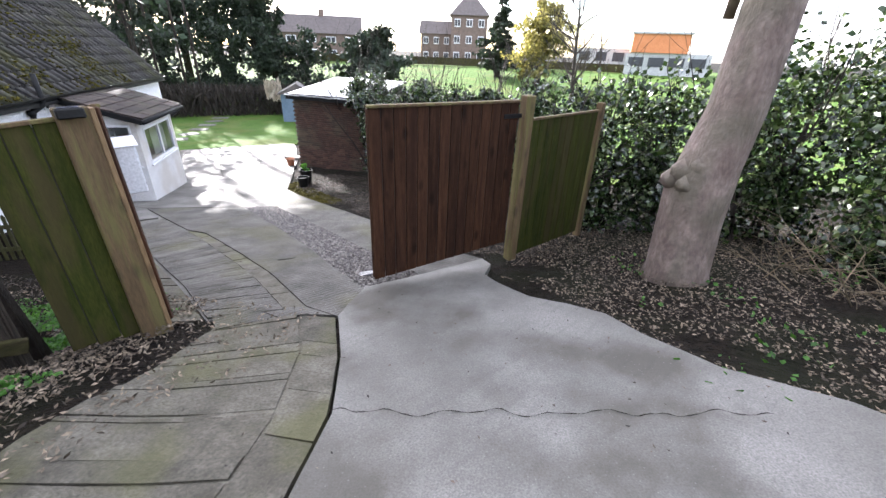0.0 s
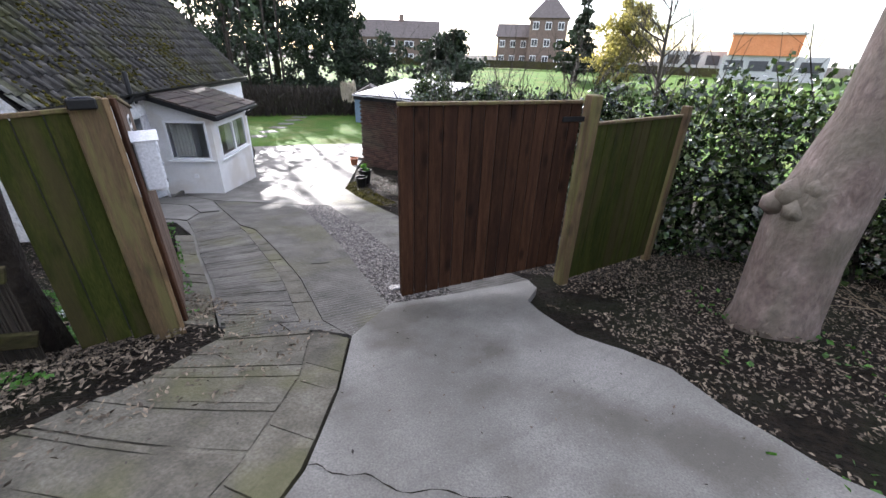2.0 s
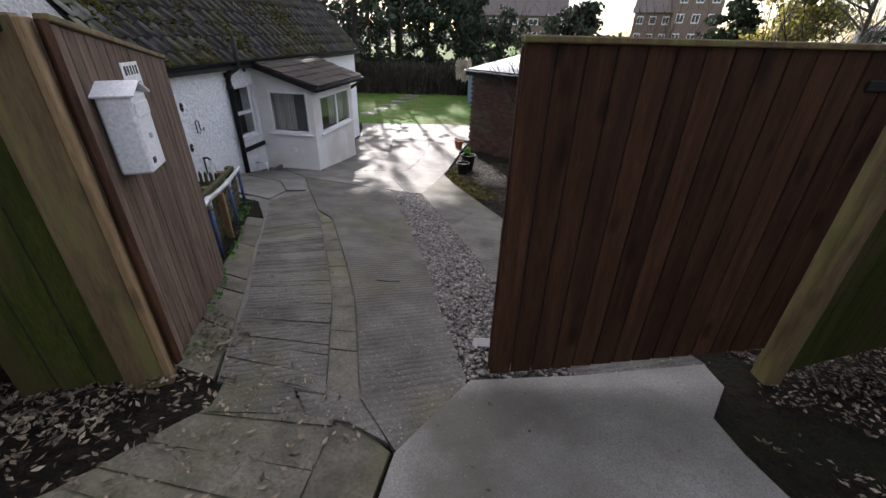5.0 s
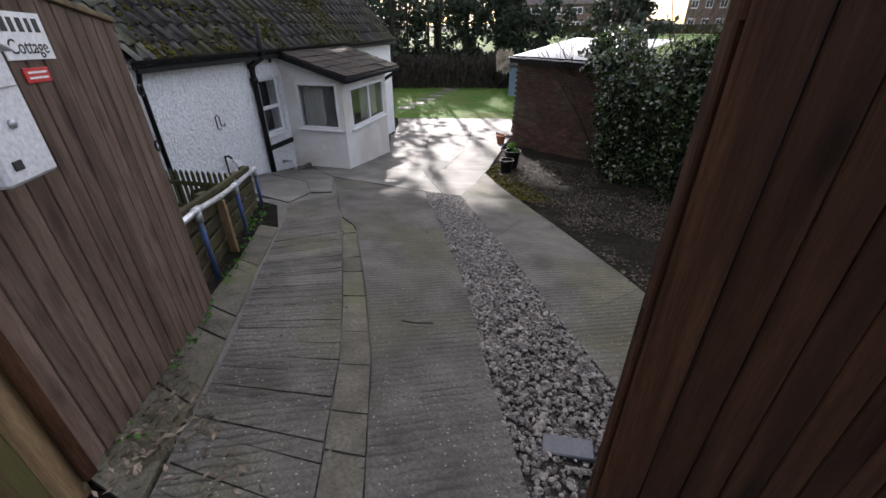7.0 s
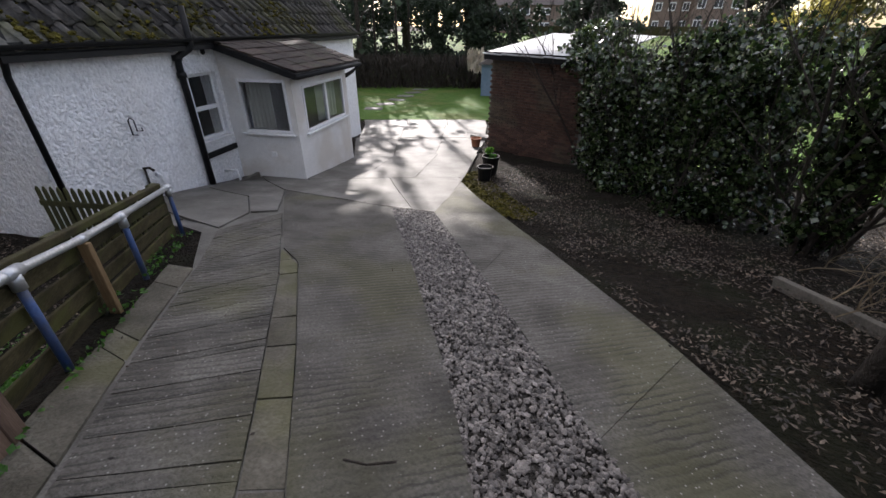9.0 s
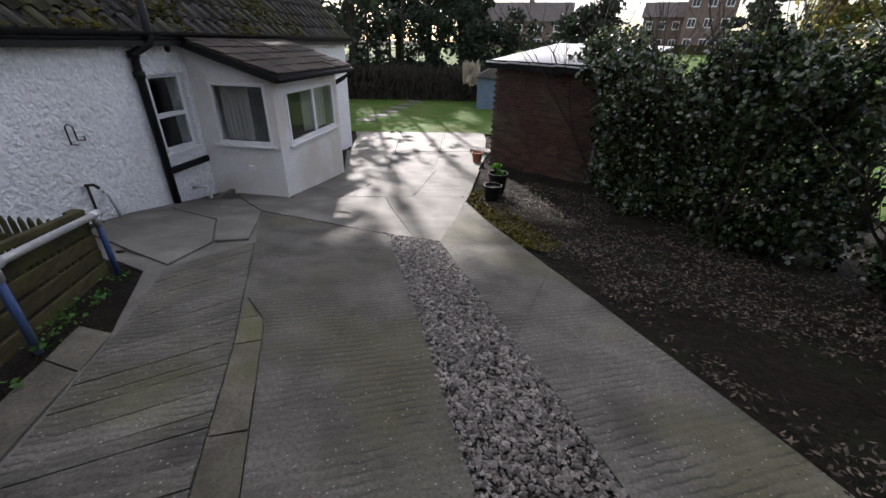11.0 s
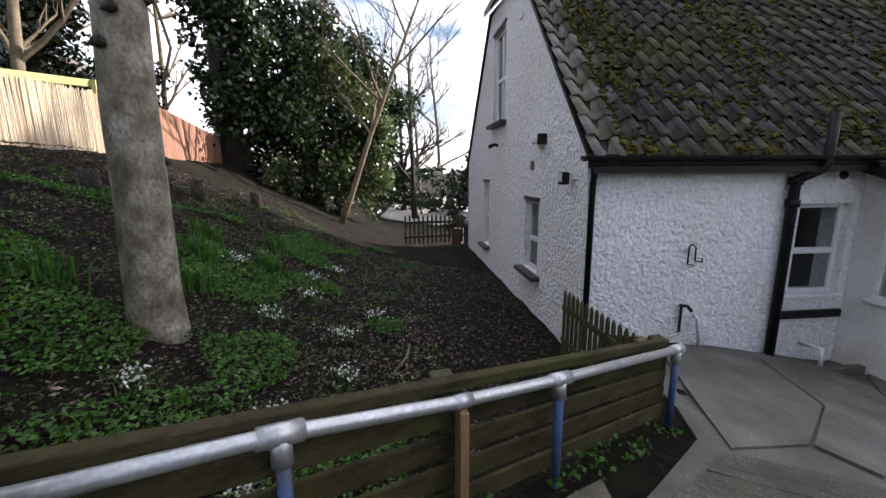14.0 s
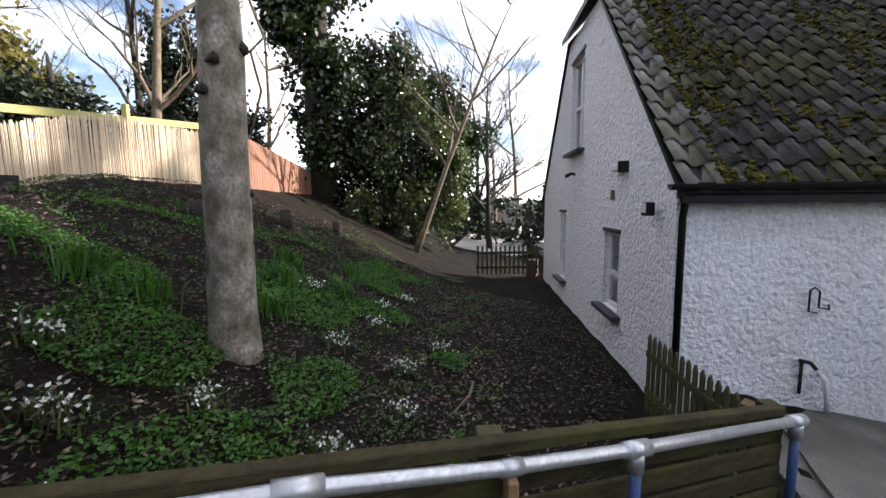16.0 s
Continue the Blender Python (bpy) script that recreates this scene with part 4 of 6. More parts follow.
# ---------------------------------------------------------------- gates and fences
def board_fence(thing_ob, a, b, z0, z1, n, material, name="board", thick=0.02, gap=0.007, drop=None):
    """Upright boards side by side from a to b (xy); z0, z1: heights at both ends as pairs."""
    a, b = Vector((*a, 0)), Vector((*b, 0))
    w = (b - a).length / n
    for k in range(n):
        t = (k + 0.5) / n
        lo, hi = z0[0] + (z0[1] - z0[0]) * t, z1[0] + (z1[1] - z1[0]) * t
        p = a + (b - a) * t
        m = frame_m((p.x, p.y, (lo + hi) / 2), b - a) @ Matrix.Translation((0, random.uniform(-0.0015, 0.0015), 0))
        box(name, (w - gap, thick, hi - lo), m, material, thing_ob, 0.004)
    # near-black sheet added behind the boards; paints shade into their gaps
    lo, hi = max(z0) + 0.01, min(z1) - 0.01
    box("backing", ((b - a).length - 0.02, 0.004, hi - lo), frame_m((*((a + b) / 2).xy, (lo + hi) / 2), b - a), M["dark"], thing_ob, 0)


def beam(name, a, b, w, h, material, parent, label="", bevel=0.005):
    a, b = Vector(a), Vector(b)
    return box(name, ((b - a).length, w, h), frame_m((a + b) / 2, b - a), material, parent, bevel, label)


# right-hand gate leaf
gate = thing("gate", "red-brown close-boarded wooden gate standing half open", "gate")
A, B = Vector((-0.942, 4.449)), Vector((0.338, 5.763))
gd = (B - A).normalized()
gn = Vector((gd.y, -gd.x))             # towards the road
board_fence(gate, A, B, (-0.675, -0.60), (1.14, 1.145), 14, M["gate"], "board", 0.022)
for z in (-0.4, 0.25, 0.95):
    o = -gn * 0.035
    beam("ledge", (*(A + o), z), (*(B + o), z), 0.045, 0.1, M["gate"], gate)
o = -gn * 0.035
beam("stile", (*(A + gd * 0.05 + o), -0.66), (*(A + gd * 0.05 + o), 1.13), 0.045, 0.1, M["gate"], gate)
beam("capping", (*(A - gd * 0.01), 1.155), (*B, 1.158), 0.06, 0.028, M["post"], gate, "pale capping rail")
beam("hinge", (*(B - gd * 0.22 + gn * 0.02), 1.0), (*(B + gd * 0.04 + gn * 0.02), 1.0), 0.012, 0.05, M["black"], gate, "black iron hinge")
beam("latch", (*(A + o * 2 + gd * 0.02), 0.12), (*(A + o * 2 + gd * 0.1), 0.12), 0.03, 0.08, M["black"], gate)
P1 = Vector((0.43, 5.84))
gpost = box("gate_post", (0.13, 0.13, 2.1), frame_m((P1.x, P1.y, 1.22 - 1.05), (gd.x, gd.y, 0)), M["post"], None, 0.012)
tagged(gpost, "square yellowish softwood gate post", "post")
# fixed panel beyond the post
panel = thing("boarded_fence", "green algae-stained close-boarded fence beside the hedge", "fence", group="gate side panels")
C0, C1 = Vector((0.50, 5.95)), Vector((1.36, 7.32))
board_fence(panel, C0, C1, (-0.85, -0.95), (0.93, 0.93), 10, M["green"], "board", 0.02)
beam("capping", (*C0, 0.945), (*C1, 0.945), 0.05, 0.03, M["post"], panel)
ep = box("fence_post", (0.1, 0.1, 2.1), frame_m((1.40, 7.40, 0.0), (0.5, 0.85, 0)), M["post"], None, 0.01)
tagged(ep, "green-stained square fence post", "post")

# left-hand panel, post and gate leaf
lpan = thing("boarded_fence", "green algae-stained short boarded fence holding the letter-box gate", "fence", group="gate side panels")
D0, D1 = Vector((-2.545, 3.04)), Vector((-2.74, 2.60))
board_fence(lpan, D0, D1, (-0.70, -0.60), (1.11, 1.09), 3, M["green"], "board", 0.022)
beam("capping", (*D0, 1.125), (*D1, 1.10), 0.05, 0.03, M["post"], lpan)
lp = box("gate_post", (0.20, 0.11, 2.05), frame_m((-2.515, 3.10, 0.17), (-0.44, -0.9, 0)), M["post"], None, 0.01)
# added strip: the post's lit side, its light put into a paler wood colour
box("corner_strip", (0.035, 0.118, 2.03), Matrix.Translation((-0.113, 0, 0)), M["newwood"], lp, 0.006, "strip in paler wood for the post's lit side")
tagged(lp, "broad brown softwood gate post, its lit side in paler wood", "post")
sl = box("solar_lamp", (0.16, 0.12, 0.07), frame_m((-2.47, 3.06, 1.16), (-0.44, -0.9, 0)), M["black"], None, 0.01)
tagged(sl, "small black solar lamp on the post top", "lamp")
box("panel", (0.12, 0.08, 0.008), Matrix.Translation((0, 0, 0.039)), M["water"], sl, 0.002)

lgate = thing("gate", "weathered brown close-boarded gate leaf folded back inside", "gate")
E0, E1 = Vector((-2.50, 3.27)), Vector((-3.88, 4.12))
ld = (E1 - E0).normalized()
ln = Vector((-ld.y, ld.x)) * -1          # towards the drive
if ln.y < 0:
    ln = -ln
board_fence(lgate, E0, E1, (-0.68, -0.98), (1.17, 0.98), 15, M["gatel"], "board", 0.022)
beam("stile", (*(E0 - ld * 0.012), -0.7), (*(E0 - ld * 0.012), 1.18), 0.05, 0.03, M["gate"], lgate, "dark red-brown edge stile")
beam("capping", (*E0, 1.185), (*E1, 0.99), 0.06, 0.03, M["post"], lgate)
for z in (-0.4, 0.3, 0.85):
    beam("ledge", (*(E0 - ln * 0.035), z), (*(E1 - ln * 0.035), z - 0.2), 0.045, 0.1, M["gate"], lgate)
for k, z in ((1.58, 0.62), (1.54, 0.30)):
    c = E0 + ld * k + ln * 0.03
    ring = [Vector((c.x, c.y, z)) + Vector((ld.x, ld.y, 0)) * 0.03 * math.cos(a) + Vector((ln.x * 0.02, ln.y * 0.02, 0)) + Vector((0, 0, 0.03 * math.sin(a))) for a in np.linspace(0, 6.0, 13)]
    tube("ring_latch", ring, 0.007, M["black"], lgate, 6)
# letter box on the leaf
LB = frame_m((*(E0 + ld * 0.26 + ln * 0.095), 0.66), (-ld.x, -ld.y, 0))
lbx = thing("letter_box", "white enamelled metal letter box hung on the gate", "letter box")
box("body", (0.25, 0.15, 0.40), LB, M["whitemetal"], lbx, 0.012)
for s in (-1, 1):
    box("lid", (0.155, 0.2, 0.012), LB @ Matrix.Translation((s * 0.068, 0, 0.222)) @ pose(0, 0, 0, 0, s * 24, 0), M["whitemetal"], lbx, 0.003, "rust-chipped pitched lid")
side = 1 if (LB.to_3x3() @ Vector((0, 1, 0))).dot(Vector((ln.x, ln.y, 0))) > 0 else -1
box("flap", (0.2, 0.01, 0.07), LB @ Matrix.Translation((0, side * 0.079, 0.12)), M["whitemetal"], lbx, 0.003)
tube("lock", [LB @ Vector((0, side * 0.075, -0.02)), LB @ Vector((0, side * 0.086, -0.02))], 0.014, M["galv"], lbx, 10)
box("badge", (0.04, 0.006, 0.03), LB @ Matrix.Translation((0.06, side * 0.078, -0.14)), M["ink"], lbx, 0.001)


def text_mesh(body, size, material, m, parent, name="lettering"):
    cu = bpy.data.curves.new(name, 'FONT')
    cu.body, cu.size, cu.extrude, cu.align_x = body, size, 0.0006, 'CENTER'
    tmp = bpy.data.objects.new(name, cu)
    scene.collection.objects.link(tmp)
    me = bpy.data.meshes.new_from_object(tmp.evaluated_get(bpy.context.evaluated_depsgraph_get()))
    bpy.data.objects.remove(tmp)
    me.materials.clear()
    me.materials.append(material)
    return put(name, me, parent, m)


# house-name sign: the first word cannot be read
SG = Matrix.Translation((*(E0 + ld * 0.80 + ln * 0.014), 0.90)) @ Matrix((Vector((ld.x, ld.y, 0)), Vector((0, 0, 1)), Vector((ln.x, ln.y, 0)))).transposed().to_4x4()
if Vector((ld.x, ld.y, 0)).cross(Vector((0, 0, 1))).dot(Vector((ln.x, ln.y, 0))) < 0:
    SG = Matrix.Translation((*(E0 + ld * 0.80 + ln * 0.014), 0.90)) @ Matrix((Vector((-ld.x, -ld.y, 0)), Vector((0, 0, 1)), Vector((ln.x, ln.y, 0)))).transposed().to_4x4()
sign = box("name_sign", (0.30, 0.17, 0.006), SG, M["upvc"], None, 0.002)
tagged(sign, "white house-name sign with black lettering", "sign")
text_mesh("Cottage", 0.075, M["ink"], Matrix.Translation((0, -0.062, 0.0045)), sign)
for k, w in enumerate((0.05, 0.035, 0.04, 0.03, 0.045)):
    box("letter_bar", (w * 0.7, 0.05, 0.002), Matrix.Translation((-0.1 + k * 0.05, 0.04, 0.0045)), M["ink"], sign, 0)
rs = box("warning_sign", (0.16, 0.055, 0.005), SG @ Matrix.Translation((-0.02, -0.14, 0)), M["red"], None, 0.001)
tagged(rs, "small red warning sign under the name sign", "sign")
pivot = Matrix.Translation((-2.45, 3.2, -0.7))
TIP = pivot @ pose(0, 0, 0, 0, -2.2, 0) @ pivot.inverted()
for k in range(2):
    box("text_bar", (0.12, 0.008, 0.002), Matrix.Translation((0, 0.01 - 0.02 * k, 0.0035)), M["upvc"], rs, 0)

for o in (lgate, lpan, lp, sl, lbx, sign, rs):
    o.matrix_basis = TIP @ o.matrix_basis       # the whole side leans a little outwards

# dark brushwood fence outside, left of the gate
br = thing("brushwood_fence", "dark brushwood screen on timber rails", "fence")
F0, F1 = Vector((-2.95, 2.45)), Vector((-4.3, 0.2))
pts = []
bv, bf = [], []
for k in range(170):
    t = k / 170
    p = F0 + (F1 - F0) * t
    z = gz(p.x, p.y)
    h = 1.45 + 0.12 * random.random()
    q = (random.uniform(-0.02, 0.02), random.uniform(-0.02, 0.02))
    v, f = tube_geo([(p.x, p.y, z - 0.1), (p.x + q[0], p.y + q[1], z + h)], [0.009, 0.006], 4)
    b0 = len(bv)
    bv += v
    bf += [tuple(i + b0 for i in g) for g in f]
so = put("stemwork", mesh_of("stemwork", bv, bf, M["reedd"]), br)
so["kind"] = "stuff"
for h in (0.25, 0.8, 1.4):
    beam("rail", (F0.x + 0.05, F0.y, gz(*F0) + h), (F1.x + 0.05, F1.y, gz(*F1) + h), 0.05, 0.12, M["board"], br)

# tubular hand rail with its board fence
RAIL = [Vector((-6.745, 5.69, -0.93)), Vector((-5.56, 5.02, -0.70)), Vector((-5.03, 4.69, -0.60)), Vector((-4.42, 4.33, -0.45)), Vector((-3.72, 3.96, -0.31))]
hr = thing("hand_rail", "galvanised tube hand rail on blue-painted posts", "hand rail")
tube("rail", RAIL, 0.027, M["galv"], hr, 14)
for p, wd in ((RAIL[0], 1), (RAIL[1], 1), (RAIL[3], 1)):
    g = gz(p.x, p.y)
    tube("post", [(p.x, p.y, g - 0.1), (p.x, p.y, p.z - 0.02)], 0.024, M["blue"], hr, 12, label="blue-painted tube post")
    d = (RAIL[1] - RAIL[0]).normalized()
    tube("fitting", [p - d * 0.07, p + d * 0.07], 0.036, M["galv"], hr, 14)
    tube("fitting", [p, p - Vector((0, 0, 0.10))], 0.034, M["galv"], hr, 14)
tube("fitting", [RAIL[2] - d * 0.045, RAIL[2] + d * 0.045], 0.031, M["galv"], hr, 14)
bfn = thing("board_fence", "low green-grey fence of horizontal boards below the rail", "fence")
off = Vector((-0.50, -0.865, 0)) * 0.07
for k, h in enumerate((0.10, 0.31, 0.52, 0.73)):
    for a, b in ((RAIL[0], RAIL[2]), (RAIL[2], RAIL[4] + (RAIL[4] - RAIL[3]) * 0.3)):
        ga, gb = gz(a.x, a.y), gz(b.x, b.y)
        fa, fb = (a.z - ga - 0.02), (b.z - gb - 0.02)
        beam("board", (a.x + off.x, a.y + off.y, ga + fa * h / 0.84), (b.x + off.x, b.y + off.y, gb + fb * h / 0.84), 0.025, 0.105, M["board"], bfn)
for p in (RAIL[0] + Vector((0.03, 0, 0)), RAIL[2], RAIL[4]):
    q = p + off * 2.0
    beam("post", (q.x, q.y, gz(p.x, p.y) - 0.3), (q.x, q.y, p.z + 0.06), 0.1, 0.1, M["picket"], bfn)
beam("top_rail", RAIL[0] + off * 1.2 + Vector((0, 0, 0.03)), RAIL[4] + (RAIL[4] - RAIL[3]) * 0.3 + off * 1.2 + Vector((0, 0, 0.03)), 0.06, 0.05, M["board"], bfn)
q = RAIL[2] + Vector((0.50, 0.865, 0)) * 0.002
w = beam("upright", (q.x, q.y, gz(q.x, q.y) - 0.1), (q.x, q.y, q.z - 0.03), 0.04, 0.085, M["newwood"], bfn, "new pale wood upright")


def picket_run(ob, a, b, n, za, zb, h, material, w=0.05):
    a, b = Vector((*a, 0)), Vector((*b, 0))
    for k in range(n):
        t = (k + 0.5) / n
        p = a + (b - a) * t
        z = za + (zb - za) * t
        bm = bmesh.new()
        r = [(-w / 2, 0), (w / 2, 0), (w / 2, h - 0.05), (0, h), (-w / 2, h - 0.05)]
        fr = [bm.verts.new((x, -0.01, y)) for x, y in r]
        bk = [bm.verts.new((x, 0.01, y)) for x, y in r]
        bm.faces.new(fr)
        bm.faces.new(bk[::-1])
        for i in range(5):
            bm.faces.new((fr[i], bk[i], bk[(i + 1) % 5], fr[(i + 1) % 5]))
        part("picket", bm, material, ob, m=frame_m((p.x, p.y, z), b - a))
    for h2 in (0.2, h - 0.22):
        beam("rail", (a.x, a.y, za + h2), (b.x, b.y, zb + h2), 0.03, 0.07, material, ob)


pk = thing("picket_fence", "mossy green picket fence between rail and cottage", "fence", group="picket fences")
picket_run(pk, (-8.36, 4.72), (-6.95, 5.62), 17, -1.85, -1.85, 0.82, M["picket"])
pg = thing("picket_fence", "low weathered picket gate at the garden's end", "fence", group="picket fences")
picket_run(pg, (-13.9, -0.5), (-15.0, 1.0), 14, -1.75, -1.75, 0.85, M["picket"])
bs = box("brick_pier", (0.35, 0.25, 0.5), Matrix.Translation((-15.0, 0.8, -1.6)), M["brickj"], None, 0.01)
tagged(bs, "low brick pier at the cottage corner", "pier")
blk = box("loose_brick", (0.22, 0.1, 0.07), Matrix.Translation((-6.95, 5.55, -1.02)) @ pose(0, 0, 0, 4, 6, 70), M["post"], None, 0.006)
tagged(blk, "pale loose block on the fence post", "block")

# reed-clad fence on the bank and the red-brown fence beyond
rf = thing("reed_fence", "sunlit bamboo reed screen under a pale timber rail", "fence")
bv, bf = [], []
R0, R1 = Vector((-3.2, -3.35)), Vector((-8.3, -3.75))
for k in range(420):
    t = k / 420
    p = R0 + (R1 - R0) * t
    z = gz(p.x, p.y)
    top = z + 1.13 + 0.07 * random.random() - 0.12 * t
    v, f = tube_geo([(p.x, p.y + random.uniform(-0.012, 0.012), z - 0.15), (p.x + random.uniform(-0.015, 0.015), p.y, top)], [0.009, 0.008], 4)
    b0 = len(bv)
    bv += v
    bf += [tuple(i + b0 for i in g) for g in f]
st = put("reeds", mesh_of("reeds", bv, bf, M["reed"]), rf)
st["kind"] = "stuff"
beam("rail", (R0.x, R0.y - 0.15, gz(*R0) + 1.45), (R1.x, R1.y - 0.15, gz(*R1) + 1.22), 0.05, 0.13, M["rail"], rf)
# dark sheet added behind the reeds, standing in for shade between them
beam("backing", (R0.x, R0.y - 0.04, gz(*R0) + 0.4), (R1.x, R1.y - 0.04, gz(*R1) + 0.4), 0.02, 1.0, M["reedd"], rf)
for t in (0.0, 0.35, 0.7, 1.0):
    p = R0 + (R1 - R0) * t
    beam("post", (p.x, p.y - 0.1, gz(p.x, p.y)), (p.x, p.y - 0.1, gz(p.x, p.y) + 1.52 - 0.24 * t), 0.09, 0.09, M["rail"], rf)
box("slot_board", (0.55, 0.06, 0.2), frame_m((-4.95, -3.25, gz(-4.95, -3.3) + 0.3), R1.to_3d() - R0.to_3d()), M["dark"], rf)
rfe = thing("wooden_fence", "red-brown close-boarded fence stepping down the bank", "fence")
Q0, Q1 = Vector((-8.4, -3.8)), Vector((-13.2, -6.3))
board_fence(rfe, Q0, Q1, (gz(*Q0) - 0.2, 0.35), (gz(*Q0) + 1.35, 1.25), 46, M["redfence"])

# right side of the drive: stump post, timber kerb
sp = tube("stump_post", [(-0.70, 7.54, -1.5), (-0.69, 7.53, -0.95), (-0.66, 7.52, -0.55)], [0.08, 0.075, 0.072], M["darkbark"], None, 12, 0.1)
tagged(sp, "short dark round timber post on the bank", "post")
kb = beam("timber_kerb", (0.5, 7.5, gz(0.5, 7.5) + 0.03), (-1.2, 9.2, gz(-1.2, 9.2) + 0.03), 0.08, 0.12, M["mortar"], None)
tagged(kb, "half-buried pale edging kerb along the hedge", "kerb")

# ---------------------------------------------------------------- the brick shed
shed = thing("shed", "old red brick shed with a pale sheet roof", "shed")
S0, S1 = Vector((-8.66, 14.85)), Vector((-5.65, 14.55))
sd = (S1 - S0).normalized()
sb = Vector((-sd.y, sd.x))
SZ0, SZ1 = -2.95, -0.03
SHM = frame_m((S0.x, S0.y, 0), (sd.x, sd.y, 0))
SW, SD = (S1 - S0).length, 3.0
box("core_wall", (SW - 0.04, SD, SZ1 - SZ0), SHM @ Matrix.Translation((SW / 2, SD / 2 + 0.02, (SZ0 + SZ1) / 2)), M["mortar"], shed, 0.01)
brk = bmesh.new()
add_box(brk, (0.213, 0.05, 0.064), Matrix.Identity(4), 0.004)
brme = bpy.data.meshes.new("brick")
brk.to_mesh(brme)
brk.free()
brme.materials.append(M["brick"])
cnt = 0
jv, jf = [], []
bverts, bfaces = [v.co.copy() for v in brme.vertices], [tuple(p.vertices) for p in brme.polygons]
for r in range(37):
    z = SZ1 - 0.08 - r * 0.075
    for c in range(14):
        x = 0.11 + c * 0.224 + (0.112 if r % 2 else 0)
        if x > SW - 0.1:
            continue
        m = SHM @ Matrix.Translation((x, 0.01 + random.uniform(-0.003, 0.003), z))
        if cnt < 300:
            put("brick", brme, shed, m)
            cnt += 1
        else:
            b0 = len(jv)
            jv += [m @ v for v in bverts]
            jf += [tuple(i + b0 for i in f) for f in bfaces]
o = put("lower_brickwork", mesh_of("lower_brickwork", jv, jf, M["brickj"]), shed)
o["kind"] = "stuff"
for k in range(5):
    box("roof_sheet", ((SW + 0.3) / 5 - 0.008, SD + 0.5, 0.03), SHM @ Matrix.Translation((-0.15 + (k + 0.5) * (SW + 0.3) / 5, SD / 2, 0.24 + random.uniform(-0.005, 0.005))) @ pose(0, 0, 0, 7.5, 1.5, 0), M["felt"], shed, 0.004)
box("fascia", (SW + 0.26, 0.03, 0.2), SHM @ Matrix.Translation((SW / 2, -0.17, -0.03)), M["black"], shed, 0.004)


def pot(name, at, r, h, material, label):
    v, f = [], []
    prof = [(r * 0.72, 0), (r * 0.95, h * 0.9), (r * 1.06, h * 0.9), (r * 1.06, h), (r * 0.92, h), (r * 0.88, h * 0.85)]
    n = 14
    for rr, z in prof:
        for k in range(n):
            v.append((rr * math.cos(6.2832 * k / n), rr * math.sin(6.2832 * k / n), z))
    for i in range(len(prof) - 1):
        for k in range(n):
            f.append((i * n + k, i * n + (k + 1) % n, (i + 1) * n + (k + 1) % n, (i + 1) * n + k))
    f += [tuple(range(n))[::-1], tuple(range((len(prof) - 1) * n, len(prof) * n))]
    o = put(name, mesh_of(name, v, f, material), None, Matrix.Translation(at))
    return tagged(o, label, "plant pot")


pz = gz(-6.3, 11.4)
pot1 = pot("plant_pot", (-6.28, 11.35, pz), 0.17, 0.34, M["black"], "black plastic plant pot on the yard's edge")
pot2 = pot("plant_pot", (-6.55, 11.95, gz(-6.55, 11.95)), 0.2, 0.45, M["black"], "black plastic pot with a small green plant")
leaves("foliage", cloud([(0, 0, 0.52, 0.2, 0.2, 0.13)], 200, 4), 0.035, M["herb"], pot2, "small green plant")
pot3 = pot("plant_pot", (-8.9, 14.6, gz(-8.9, 14.6)), 0.16, 0.3, M["terracotta"], "terracotta pot beside the shed")
sst = box("door_step", (0.7, 0.4, 0.14), Matrix.Translation((-9.6, 15.9, gz(-9.6, 15.9) + 0.08)), M["patio"], None, 0.01)
tagged(sst, "concrete step beside the shed", "step")

# ---------------------------------------------------------------- trees and hedges
def branch_geo(p, d, r, length, depth, rng_, out, droop=0.0, spread_=0.55):
    n = 4
    pts, rad = [Vector(p)], [r]
    d = Vector(d).normalized()
    for i in range(n):
        d = (d + Vector((rng_.uniform(-1, 1), rng_.uniform(-1, 1), rng_.uniform(-0.5, 0.9))) * 0.16 + Vector((0, 0, droop))).normalized()
        pts.append(pts[-1] + d * length / n)
        rad.append(r * (1 - 0.5 * (i + 1) / n))
    v, f = tube_geo(pts, rad, 6 if depth > 1 else 4)
    b0 = len(out[0])
    out[0].extend(v)
    out[1].extend(tuple(i + b0 for i in g) for g in f)
    if depth > 0:
        for k in range(4 if depth > 1 else 5):
            i = rng_.randint(1, n)
            nd = d + Vector((rng_.uniform(-1, 1), rng_.uniform(-1, 1), rng_.uniform(-0.3, 0.8))) * spread_ * 1.6
            branch_geo(pts[i], nd, rad[i] * 0.6, length * rng_.uniform(0.45, 0.75), depth - 1, rng_, out, droop, spread_)


